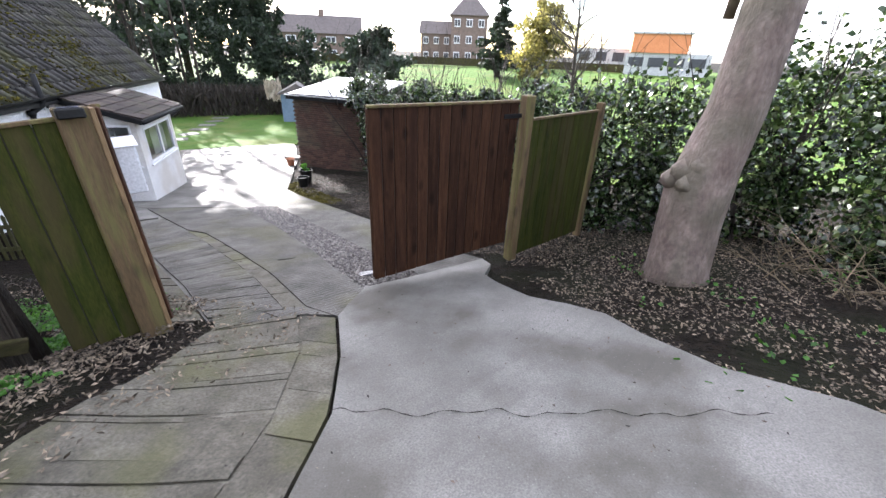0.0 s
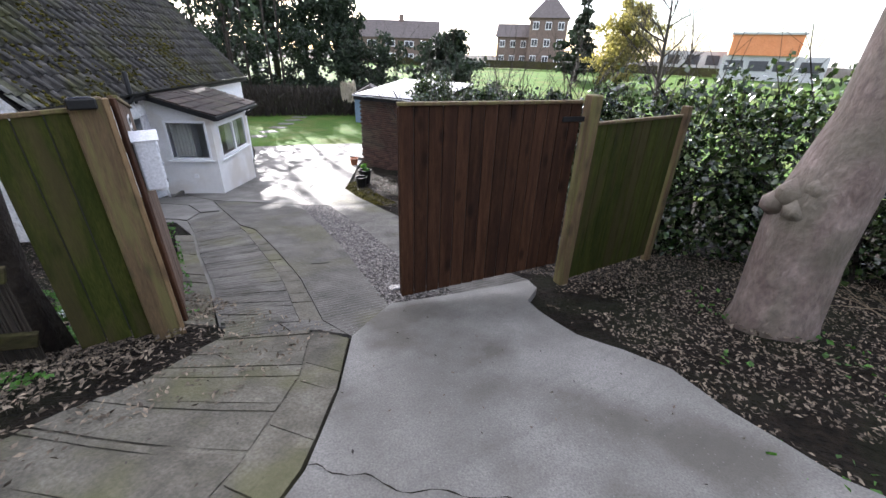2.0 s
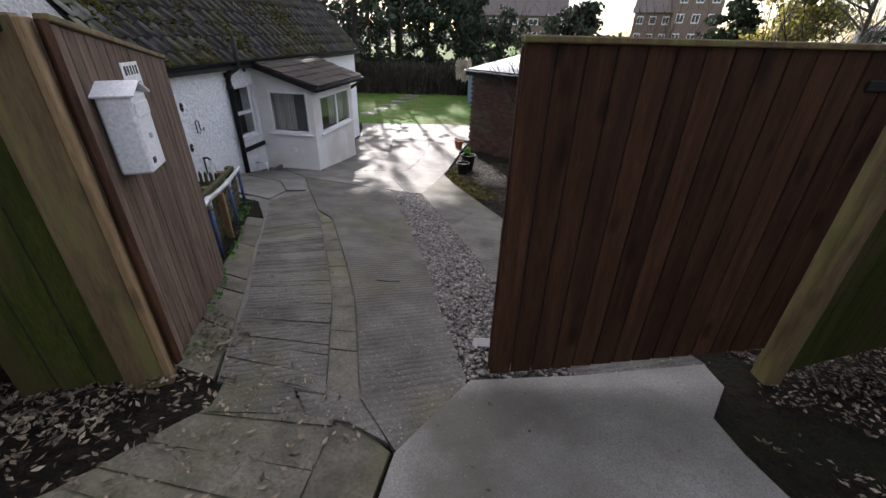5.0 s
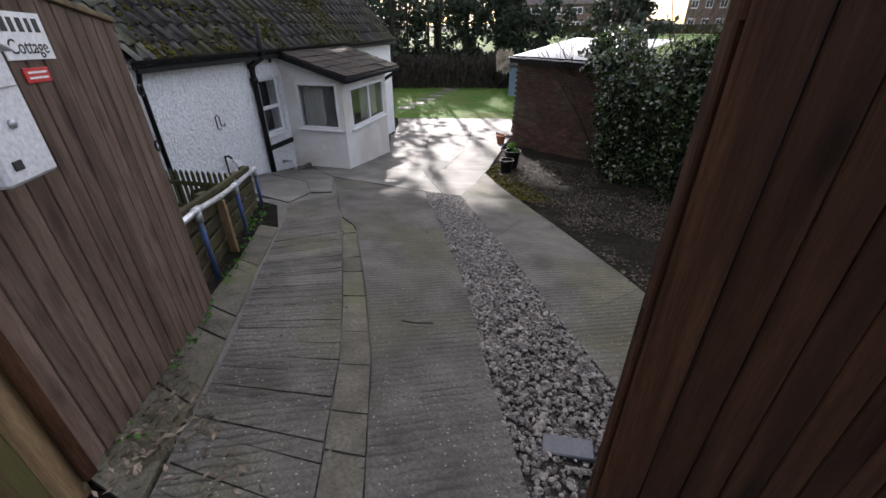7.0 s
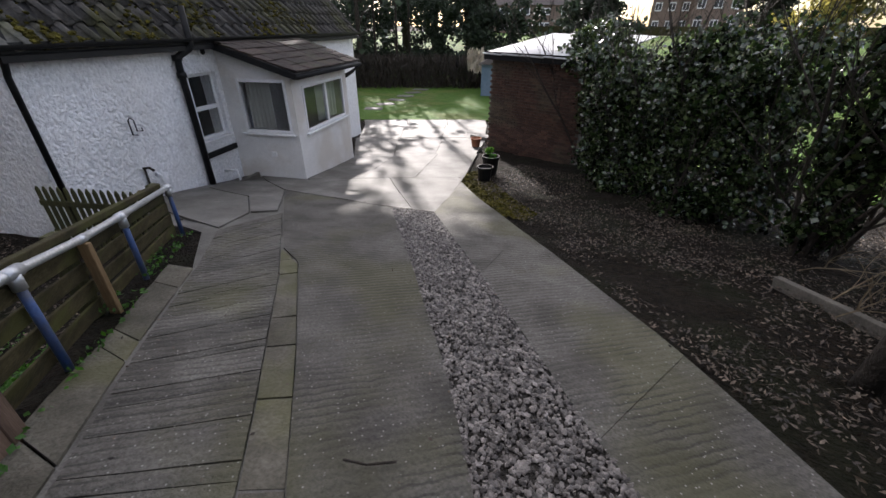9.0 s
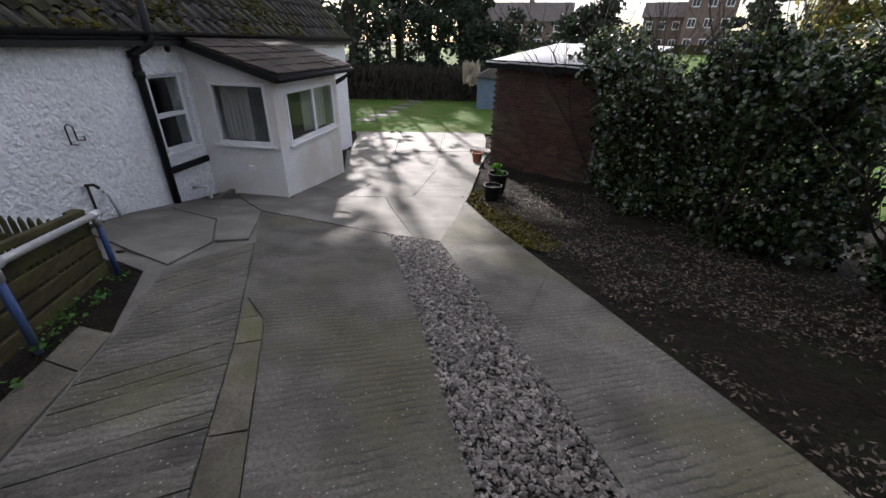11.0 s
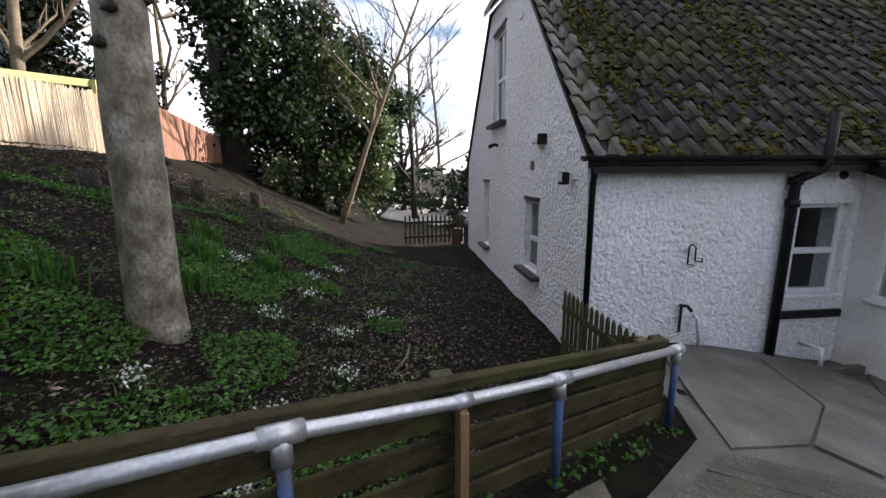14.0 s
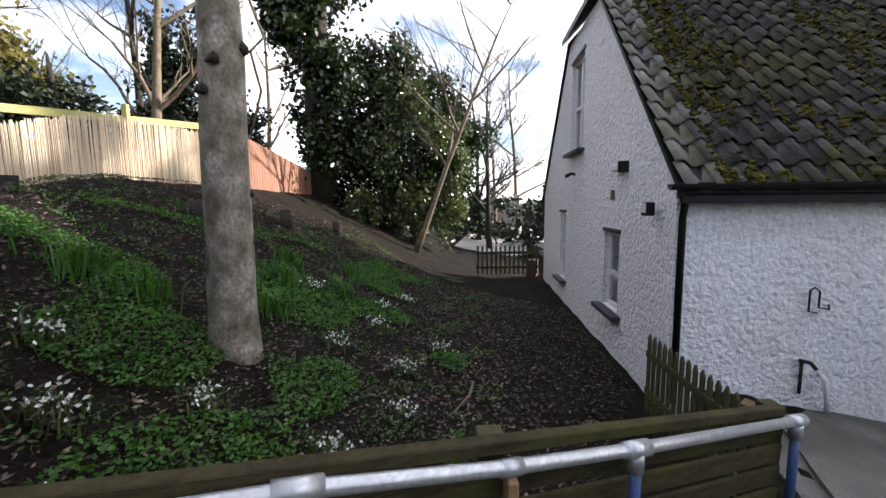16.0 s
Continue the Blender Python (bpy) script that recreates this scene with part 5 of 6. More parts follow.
def bare_tree(label, base, h, r, material, depth=3, seed=0, lean=(0, 0, 1), limbs=7, first=0.35):
    ob = thing("tree", label, "tree", at=(0, 0, 0))
    rng_ = random.Random(seed)
    pts, rad = [], []
    d = Vector(lean).normalized()
    p = Vector(base) - Vector((0, 0, 0.3))
    for i in range(9):
        pts.append(p.copy())
        rad.append(r * (1.25 if i == 0 else 1) * (1 - 0.75 * i / 8))
        d = (d + Vector((rng_.uniform(-1, 1), rng_.uniform(-1, 1), 0.4)) * 0.06).normalized()
        p = p + d * h / 8
    tube("trunk", pts, rad, material, ob, 12, 0.08)
    out = ([], [])
    for k in range(limbs):
        i = rng_.randint(int(first * 8), 8)
        a = rng_.uniform(0, 6.28)
        branch_geo(pts[i], (math.cos(a), math.sin(a), rng_.uniform(0.3, 1.3)), rad[i] * 0.55 + 0.01, h * rng_.uniform(0.2, 0.36), depth - 1, rng_, out)
    put("branchwork", mesh_of("branchwork", out[0], out[1], material), ob)
    return ob


def leafy_tree(label, base, h, r, blobs, n, size, leaf, seed=0, bark=None, name="tree", category="tree", trunk=True):
    ob = thing(name, label, category)
    x, y, z = base
    bark = bark or M["darkbark"]
    if trunk:
        pts = [(x, y, z - 0.3), (x + 0.05, y, z + h * 0.3), (x - 0.05, y + 0.05, z + h * 0.6), (x, y, z + h * 0.92)]
        tube("trunk", pts, [r * 1.2, r, r * 0.7, r * 0.15], bark, ob, 10, 0.1)
        out = ([], [])
        rg = random.Random(seed)
        for bl in blobs:
            c = Vector((x + bl[0], y + bl[1], z + bl[2]))
            s = Vector((x, y, z + max(0.2, bl[2] * 0.6)))
            branch_geo(s, c - s, r * 0.3, (c - s).length + 0.1, 1, rg, out)
        put("limbwork", mesh_of("limbwork", out[0], out[1], bark), ob)
    bb = [(x + b[0], y + b[1], z + b[2], b[3], b[4], b[5]) for b in blobs]
    leaves("crown", cloud(bb, n, seed + 1, 0.35), size, leaf, ob, seed=seed + 2)
    return ob


# the leaning pale tree by the apron
lt = thing("leaning_tree", "leaning pale smooth-barked tree with a pruned knot", "tree")
T = [(2.44, 5.72, -1.0), (2.43, 5.72, -0.6), (2.40, 5.73, 0.0), (2.39, 5.73, 0.38), (2.43, 5.71, 0.72), (2.49, 5.70, 1.2), (2.50, 5.70, 2.1), (2.58, 5.66, 3.2), (2.7, 5.6, 4.6), (2.5, 5.4, 6.5)]
tube("trunk", T, [0.42, 0.34, 0.33, 0.34, 0.29, 0.255, 0.245, 0.22, 0.18, 0.1], M["barkp"], lt, 20, 0.05)
kv = IV * (1 + 0.3 * rng.normal(size=(len(IV), 1)))
for c, s in (((2.13, 5.62, 0.55), 0.14), ((2.26, 5.53, 0.64), 0.11), ((2.04, 5.65, 0.46), 0.11), ((2.16, 5.52, 0.44), 0.10)):
    put("knot", mesh_of("knot", kv * s + np.array(c), IF, M["barkp"], True), lt)
out = ([], [])
rg = random.Random(31)
for k in range(6):
    branch_geo(T[7 + k % 3], (rg.uniform(-1, 1), rg.uniform(-1, 1), 0.8), 0.07, 2.2, 2, rg, out)
put("branchwork", mesh_of("branchwork", out[0], out[1], M["barkp"]), lt)
tube("ivy_stem", [(2.2, 5.8, 2.0), (2.22, 5.78, 2.6), (2.3, 5.75, 3.4)], 0.05, M["twig"], lt, 8, 0.3)

# the trunk in the garden, with stubs
gt = thing("garden_tree", "pale rough-barked tree trunk with pruned stubs", "tree")
gb = Vector((-5.77, 1.45, gz(-5.77, 1.45)))
T2 = [gb + Vector(p) for p in ((0, 0, -0.3), (0, 0, 0.0), (0.0, 0, 0.35), (-0.02, 0, 1.0), (-0.03, 0.0, 1.9), (-0.06, 0, 2.7), (-0.05, 0, 3.6), (0, 0, 5.0), (0.1, 0, 7))]
tube("trunk", T2, [0.26, 0.235, 0.215, 0.205, 0.20, 0.19, 0.165, 0.13, 0.06], M["bark"], gt, 18, 0.06)
for z, a, s in ((2.75, 2.4, 0.075), (2.35, 0.3, 0.06), (1.0, 2.6, 0.045), (2.6, 0.9, 0.06), (1.45, 2.5, 0.04), (3.1, 5.0, 0.05)):
    c = np.array(gb) + np.array((0.2 * math.cos(a) - 0.03, 0.2 * math.sin(a), z))
    put("stub", mesh_of("stub", kv * s + c, IF, M["darkbark"], True), gt)
tube("ivy_stem", [gb + Vector((-0.22, 0.12, 2.0)), gb + Vector((-0.30, 0.2, 2.4)), gb + Vector((-0.24, 0.16, 2.75)), gb + Vector((-0.36, 0.2, 2.9)), gb + Vector((-0.22, 0.1, 3.4))], 0.014, M["twig"], gt, 6)
out = ([], [])
for k in range(7):
    branch_geo(T2[6 + k % 3], (rg.uniform(-1, 1), rg.uniform(-1, 1), 0.9), 0.05, 1.8, 2, rg, out)
put("branchwork", mesh_of("branchwork", out[0], out[1], M["bark"]), gt)

# a dark trunk behind the left fence
dt = bare_tree("dark ivy-barked trunk behind the brushwood fence", (-3.62, 2.45, -0.9), 8, 0.34, M["darkbark"], 2, 5, limbs=4, first=0.6)

# ivy-covered hedge on the right, and the ivy masses by the shed
def ivy_mass(label, blobs, n, size, seed, leaf="ivy", stems=()):
    ob = thing("ivy_hedge", label, "hedge", group="ivy hedges")
    pts = cloud(blobs, n, seed, 0.5)
    pts = pts[pts[:, 2] > np.array([gz(x, y) for x, y in pts[:, :2]]) - 0.05]
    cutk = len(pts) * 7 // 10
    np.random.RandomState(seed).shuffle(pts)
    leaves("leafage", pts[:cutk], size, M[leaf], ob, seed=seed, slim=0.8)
    # the remaining leaves take the paler colour in place of sunlight on them
    leaves("pale_leafage", pts[cutk:], size * 0.9, M["ivyp"], ob, "leaves coloured paler to look sunlit", seed=seed + 1, slim=0.8)
    o_ = ([], [])
    rg_ = random.Random(seed)
    for b in blobs:
        for _ in range(3):
            x, y = b[0] + rg_.uniform(-0.5, 0.5) * b[3], b[1] + rg_.uniform(-0.5, 0.5) * b[4]
            branch_geo((x, y, gz(x, y) - 0.1), (rg_.uniform(-0.3, 0.3), rg_.uniform(-0.3, 0.3), 1), 0.035, max(0.6, b[2] + b[5] * 0.6 - gz(x, y)), 2, rg_, o_)
    put("stemwork", mesh_of("stemwork", o_[0], o_[1], M["darkbark"]), ob)
    return ob


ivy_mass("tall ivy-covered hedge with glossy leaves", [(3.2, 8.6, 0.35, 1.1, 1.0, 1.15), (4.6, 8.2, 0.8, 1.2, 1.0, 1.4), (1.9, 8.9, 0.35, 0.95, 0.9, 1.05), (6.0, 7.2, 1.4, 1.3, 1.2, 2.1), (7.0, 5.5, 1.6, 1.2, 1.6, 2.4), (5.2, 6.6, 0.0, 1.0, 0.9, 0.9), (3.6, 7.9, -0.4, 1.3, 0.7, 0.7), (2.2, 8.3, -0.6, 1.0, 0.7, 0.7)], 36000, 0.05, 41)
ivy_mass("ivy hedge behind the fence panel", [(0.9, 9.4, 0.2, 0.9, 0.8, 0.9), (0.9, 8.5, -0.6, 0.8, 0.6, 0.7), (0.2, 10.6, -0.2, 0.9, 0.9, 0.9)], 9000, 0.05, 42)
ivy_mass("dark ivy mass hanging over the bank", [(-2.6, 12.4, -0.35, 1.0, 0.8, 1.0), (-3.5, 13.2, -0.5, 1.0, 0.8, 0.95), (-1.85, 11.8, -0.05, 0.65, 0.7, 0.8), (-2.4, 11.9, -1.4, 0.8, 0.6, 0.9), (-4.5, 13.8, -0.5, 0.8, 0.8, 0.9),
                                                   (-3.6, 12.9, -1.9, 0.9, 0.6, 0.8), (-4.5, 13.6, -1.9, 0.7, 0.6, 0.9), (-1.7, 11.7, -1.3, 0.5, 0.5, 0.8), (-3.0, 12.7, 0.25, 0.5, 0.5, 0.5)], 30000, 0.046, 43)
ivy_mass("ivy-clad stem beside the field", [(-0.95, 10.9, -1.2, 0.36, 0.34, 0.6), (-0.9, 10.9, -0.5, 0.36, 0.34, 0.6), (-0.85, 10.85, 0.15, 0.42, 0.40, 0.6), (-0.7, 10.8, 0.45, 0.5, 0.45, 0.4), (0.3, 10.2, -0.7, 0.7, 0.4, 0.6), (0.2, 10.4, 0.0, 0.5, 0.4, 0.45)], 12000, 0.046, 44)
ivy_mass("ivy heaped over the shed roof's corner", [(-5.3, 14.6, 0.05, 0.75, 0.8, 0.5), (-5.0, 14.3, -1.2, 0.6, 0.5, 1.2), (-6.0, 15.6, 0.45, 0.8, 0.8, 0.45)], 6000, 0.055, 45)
# bare brambles under the hedge
bt = thing("brambles", "tangle of bare pale bramble stems", "shrub", kind="stuff")
out = ([], [])
for k in range(34):
    x, y = rg.uniform(3.2, 5.6), rg.uniform(4.6, 7.2)
    branch_geo((x, y, gz(x, y)), (rg.uniform(-1, 1), rg.uniform(-1, 1), 0.8), 0.009, rg.uniform(0.4, 0.9), 1, rg, out, -0.12)
for k in range(30):
    x, y = rg.uniform(-1.2, 1.6), rg.uniform(8.6, 11.5)
    branch_geo((x, y, gz(x, y)), (rg.uniform(-1, 1), rg.uniform(-1, 1), 1.0), 0.008, rg.uniform(0.5, 1.1), 1, rg, out, -0.08)
put("stemwork", mesh_of("stemwork", out[0], out[1], M["twig"]), bt)

# trees round the field
E = Vector((0.68, 0.89))


def far(dx, dy, dist):
    p = E + Vector((dx, dy)).normalized() * dist
    return (p.x, p.y, gz(p.x, p.y))


def crown(h, w, k=7, seed=0, low=0.25):
    rg_ = random.Random(seed)
    out_ = []
    for i in range(k):
        z = h * (low + (0.92 - low) * i / (k - 1))
        s = w * (0.55 + 0.5 * math.sin(math.pi * min(1, (i + 0.7) / k)))
        out_.append((rg_.uniform(-0.45, 0.45) * w, rg_.uniform(-0.45, 0.45) * w, z, s * rg_.uniform(0.55, 0.8), s * rg_.uniform(0.55, 0.8), h * 0.16))
    return out_


leafy_tree("broad dark evergreen tree at the field's edge", far(-0.383, 0.924, 42), 7.6, 0.4, crown(7.2, 3.6, 9, 1, 0.25), 7000, 0.22, M["conifer"], 51)
leafy_tree("dark pointed conifer by the far houses", far(-0.127, 0.992, 66), 10.5, 0.4, [(0, 0, 2 + k * 1.3, 3.3 - k * 0.42, 3.3 - k * 0.42, 0.9) for k in range(7)], 5000, 0.3, M["conifer"], 52)
leafy_tree("yellowish bare-twigged willow on the field", far(-0.037, 0.999, 60), 10.5, 0.35, crown(10, 4.2, 9, 3, 0.2), 7000, 0.2, M["spring"], 53)
bare_tree("tall bare tree behind the hedge", far(0.045, 0.999, 48), 10.5, 0.28, M["darkbark"], 4, 8, limbs=12)
for k, (dx, dy, ds, h, w) in enumerate(((-0.70, 0.714, 60, 16, 5.6), (-0.655, 0.755, 60, 16, 5.2), (-0.602, 0.799, 56, 12, 3.4), (-0.76, 0.65, 62, 16, 5.2), (-0.575, 0.82, 54, 8.8, 2.6), (-0.73, 0.683, 64, 16, 5.5))):
    leafy_tree("tall dark pine at the end of the lawn", far(dx, dy, ds), h, 0.35, crown(h, w, 9, 60 + k, 0.22), 7000, 0.2, M["conifer"], 60 + k)
# pines added behind the cottage, mostly hidden by its roof, to shade the apron
for k, (x, y, h) in enumerate(((-31.0, 17.4, 19), (-30.2, 19.2, 19), (-29.6, 20.6, 19), (-29.15, 21.4, 19))):
    leafy_tree("tall dark pine added behind the cottage to shade the apron", (x, y, gz(x, y)), h, 0.4, crown(h, 2.3 if k < 2 else 1.7, 11, 160 + k, 0.15), 9000, 0.24, M["conifer"], 160 + k)
# sparse tree added towards the sun; its few leaves dapple the yard
leafy_tree("thin-crowned tree added to dapple the yard with shade", (-27.0, 25.0, gz(-27, 25)), 15, 0.1, crown(15, 4.2, 12, 171, 0.3), 480, 0.24, M["conifer"], 171)
# pines added to shade the drive but not the yard; crowns stay unseen
for k, (x, y) in enumerate(((-29.4, 24.2), (-28.8, 26.3), (-29.3, 28.4), (-28.9, 30.4), (-29.4, 32.4))):
    leafy_tree("bare-stemmed pine added for shade, its high crown out of view", (x, y, gz(x, y)), 25.5, 0.09, [(b[0] * 0.6, b[1] * 0.8, b[2], b[3], b[4], 1.6) for b in crown(25, 2.3, 10, 180 + k, 0.62 if k < 2 else 0.70)], 9000, 0.26, M["conifer"], 180 + k)
hx, hy, hz_ = far(-0.70, 0.714, 50)
leafy_tree("dense dark belt of evergreens behind the reeds", (hx, hy, hz_), 6, 0.2, [(q * 1.75, q * 1.75 + 0.6 * math.sin(q * 2.1), 1.6 + 2.9 * j + 0.5 * math.sin(q * 1.3), 2.1, 1.8, 2.0) for q in range(-7, 6) for j in range(2)], 17000, 0.2, M["conifer"], 190, name="hedge", category="hedge", trunk=False)
# tall evergreen hedge, unseen, added behind to shut in the place and block sky
leafy_tree("unseen evergreen hedge added behind to block sky light", (3, -9, gz(3, -9)), 8, 0.3, [(-9 + 3 * k, -1.0 + 0.25 * (k - 3) ** 2, 2.0 + 3.2 * j, 2.4, 1.8, 2.3) for k in range(2, 8) for j in range(3)], 34000, 0.14, M["conifer"], 175, name="hedge", category="hedge", trunk=False)
# reeds, pampas and hedge along the lawn's end
hd = thing("reed_bed", "tall dull reeds and pampas along the lawn's end", "reeds", kind="stuff")
rp = []
for k in range(5200):
    t = rng.rand()
    p = far(-0.80 + 0.26 * t, 0.60 + 0.24 * t, 37 + rng.uniform(-1, 1.5))
    rp.append((p[0], p[1], p[2] + rng.uniform(0, 2.1)))
leaves("stems", np.array(rp), 0.35, M["reedd"], hd, up=1.2, slim=0.12)
rp = [far(-0.585 + rng.uniform(-0.02, 0.02), 0.81, 35) for k in range(160)]
leaves("plumes", np.array([(p[0], p[1], p[2] + rng.uniform(1.4, 2.6)) for p in rp]), 0.3, M["pampas"], hd, up=1.5, slim=0.25)
# hedge masses low around
leafy_tree("low dark hedge beyond the lawn", far(-0.70, 0.714, 39), 2, 0.2, [(-12 + 3 * k, 4 + 2.2 * k, 1.0, 2.3, 1.6, 1.2) for k in range(9)], 9000, 0.16, M["conifer"], 75, name="hedge", category="hedge", trunk=False)

# garden end: dark ivy tree and bushes
leafy_tree("tall dark ivy-clad tree on the bank", (-12.9, -5.9, gz(-12.9, -5.9)), 10.5, 0.42, [(0, 0, 4.2, 1.3, 1.3, 1.4), (0.5, 0.3, 6.6, 1.6, 1.4, 1.5), (-0.3, 0, 8.8, 1.5, 1.4, 1.4), (0.1, 0.2, 2.2, 0.9, 0.9, 1.3), (1.3, 0.1, 5.3, 1.0, 0.9, 0.8)], 13000, 0.10, M["ivy"], 81)
leafy_tree("great rounded ivy-grown holly bush", (-15.6, -5.2, gz(-15.6, -5.2)), 6.6, 0.3, [(0, 0, 2.4, 2.6, 2.2, 2.2), (1.0, -0.6, 4.4, 2.0, 1.8, 1.6), (-1.2, 0.6, 4.6, 1.8, 1.8, 1.4), (0.2, 0.0, 5.9, 1.4, 1.4, 1.1), (-2.2, 1.2, 2.0, 1.4, 1.3, 1.6), (-0.7, 1.6, 1.4, 1.3, 1.2, 1.2), (2.1, -0.8, 2.4, 1.2, 1.2, 1.7), (-2.6, 1.6, 3.6, 1.2, 1.2, 1.3)], 34000, 0.085, M["ivy"], 82)
# the bush's sunlit side, made with paler leaf colour
leafy_tree("ivy on the great bush, coloured paler to look sunlit", (-14.9, -3.6, gz(-14.9, -3.6)), 4, 0.1, [(0, 0, 1.6, 1.0, 0.8, 1.4), (0.6, -0.6, 3.2, 0.9, 0.7, 1.2), (-1.1, 0.7, 1.5, 0.9, 0.8, 1.4), (1.3, -1.0, 1.1, 0.8, 0.6, 0.9), (-1.3, 0.6, 3.4, 1.0, 0.9, 1.2), (-0.3, -0.3, 4.7, 0.9, 0.8, 0.9)], 13000, 0.07, M["ivyp"], 83, name="ivy_bush", category="shrub")
bare_tree("slender bare pale tree leaning over the bush", (-14.0, -2.9, gz(-14.0, -2.9)), 8.5, 0.10, M["twig"], 3, 12, (-0.22, 0.34, 1), 12, 0.4)
for k, (x, y, h) in enumerate(((-24, -6, 9), (-27, -5, 10), (-22, -9, 9), (-30, -8, 11), (-20.5, -3.5, 8), (-12, -13, 10), (-9.5, -11, 10.5), (-16, -14, 10))):
    bare_tree("bare winter tree beyond the garden", (x, y, gz(x, y)), h, 0.14, M["twig"] if k % 2 else M["darkbark"], 4, 90 + k, limbs=10, first=0.3)
leafy_tree("dark hedge beyond the lane", (-24, -5.5, gz(-24, -5.5)), 3, 0.2, [(-2, -3, 1.4, 2.2, 2.2, 1.6), (0, 0, 1.2, 2.0, 2.0, 1.5), (1, 3.5, 1.4, 2.0, 2.2, 1.6), (2, -6, 1.4, 2.4, 2.2, 1.7), (0, 7, 1.4, 2, 2.5, 1.8)], 6000, 0.16, M["conifer"], 99, name="hedge", category="hedge", trunk=False)
# shrubs above the reed fence
leafy_tree("dark green shrubbery above the reed fence", (-5.2, -8.5, 1.2), 6.5, 0.25, [(0, 0, 2.2, 1.5, 1.3, 1.5), (-1.2, 0.2, 2.0, 1.2, 1.1, 1.2), (1.4, 0, 3.0, 1.5, 1.2, 1.8), (0.4, 0, 4.4, 1.3, 1.2, 1.3)], 9000, 0.08, M["spring"], 101)
leafy_tree("ivy-grown shrub behind the fence", (-9.4, -8.3, 1.0), 5, 0.2, [(0, 0, 2.0, 1.2, 1.1, 1.4), (-0.3, 0, 3.6, 0.9, 0.9, 1.3), (-1.8, 0.3, 1.7, 1.2, 1.0, 1.1)], 7000, 0.08, M["ivy"], 102)
leafy_tree("dark evergreen shrub behind the fence", (-6.6, -7.4, 1.0), 3, 0.15, [(0, 0, 1.4, 1.2, 0.9, 0.9), (1.4, 0, 1.5, 1.0, 0.9, 0.9)], 4500, 0.07, M["conifer"], 103, name="shrub", category="shrub")
bare_tree("tall bare tree behind the reed fence", (-8.1, -6.2, 0.9), 8, 0.13, M["twig"], 3, 105, (-0.12, 0, 1), 10, 0.3)
bare_tree("bare sapling behind the reed fence", (-6.0, -9.5, 1.1), 6.5, 0.1, M["twig"], 4, 106, (0.1, 0, 1), 12, 0.2)
# a far gabled house behind the fence
fh = thing("distant_house", "small dark-roofed house behind bare trees", "house", group="distant houses")
hpz = (-16.5, -22, 1.0)
box("wall", (7, 5, 3.6), Matrix.Translation((hpz[0], hpz[1], hpz[2] + 1.2)) @ pose(0, 0, 0, 0, 0, 40), M["farbrick"], fh)


def gable_roof(name, w, d, h, m, material, parent, hip=0.0):
    bm = bmesh.new()
    v = [bm.verts.new(p) for p in ((-w / 2, -d / 2, 0), (w / 2, -d / 2, 0), (w / 2, d / 2, 0), (-w / 2, d / 2, 0), (-w / 2 + hip, 0, h), (w / 2 - hip, 0, h))]
    for f in ((0, 1, 5, 4), (1, 2, 5), (2, 3, 4, 5), (3, 0, 4), (3, 2, 1, 0)):
        bm.faces.new([v[i] for i in f])
    return part(name, bm, material, parent, m=m)


gable_roof("roof", 7.6, 5.6, 2.6, Matrix.Translation((hpz[0], hpz[1], hpz[2] + 3.0)) @ pose(0, 0, 0, 0, 0, 40), M["farroof"], fh)


def far_house(label, base, yaw, w, d, h, rh, storeys, cols, wallmat, hip=0.0, chimney=True):
    ob = thing("distant_house", label, "house", group="distant houses")
    m = Matrix.Translation(base) @ pose(0, 0, 0, 0, 0, yaw)
    box("wall", (w, d, h + 0.6), m @ Matrix.Translation((0, 0, h / 2 - 0.3)), M[wallmat], ob, 0.02)
    gable_roof("roof", w + 0.8, d + 0.8, rh, m @ Matrix.Translation((0, 0, h)), M["farroof"], ob, hip)
    for s in range(storeys):
        for c in range(cols):
            x = -w / 2 + (c + 0.5) * w / cols
            z = (s + 0.55) * h / storeys
            wf = box("window", (w / cols * 0.5, 0.1, h / storeys * 0.48), m @ Matrix.Translation((x, -d / 2 - 0.03, z)), M["upvc"], ob, 0.01)
            for q in (-1, 1):
                box("pane", (w / cols * 0.19, 0.06, h / storeys * 0.36), Matrix.Translation((q * w / cols * 0.115, -0.04, 0)), M["slate"], wf, 0)
    if chimney:
        box("chimney", (0.9, 0.7, 1.6), m @ Matrix.Translation((w * 0.1, 0, h + rh + 0.2)), M["farbrick"], ob, 0.02)
    return ob


b = far(-0.506, 0.862, 92)
far_house("long low bungalow row with a tiled roof", b, 24, 18, 8, 4.4, 3.2, 2, 5, "farbrick")
b = far(-0.195, 0.981, 88)
far_house("tall brick house with a hipped tiled roof", b, 12, 6.6, 7, 8.2, 3.2, 3, 3, "farbrick", 2.6, False)
b = far(-0.262, 0.965, 92)
far_house("smaller brick house beside the tall one", b, 12, 6, 7, 5.2, 2.4, 2, 3, "farbrick", 0, False)
b = Vector(far(0.195, 0.981, 80)) - Vector((0, 0, 1.6))
fb = thing("school_building", "flat-roofed building with orange cladding", "building")
m = Matrix.Translation(b) @ pose(0, 0, 0, 0, 0, -8)
box("upper_wall", (8, 7, 2.6), m @ Matrix.Translation((0, 0, 6.0)), M["orange"], fb, 0.02)
box("lower_wall", (12, 6.8, 4.8), m @ Matrix.Translation((1.5, 0.3, 2.3)), M["concgrey"], fb, 0.02)
box("roof_slab", (8.5, 7.5, 0.3), m @ Matrix.Translation((0, 0, 7.45)), M["concgrey"], fb, 0.02)
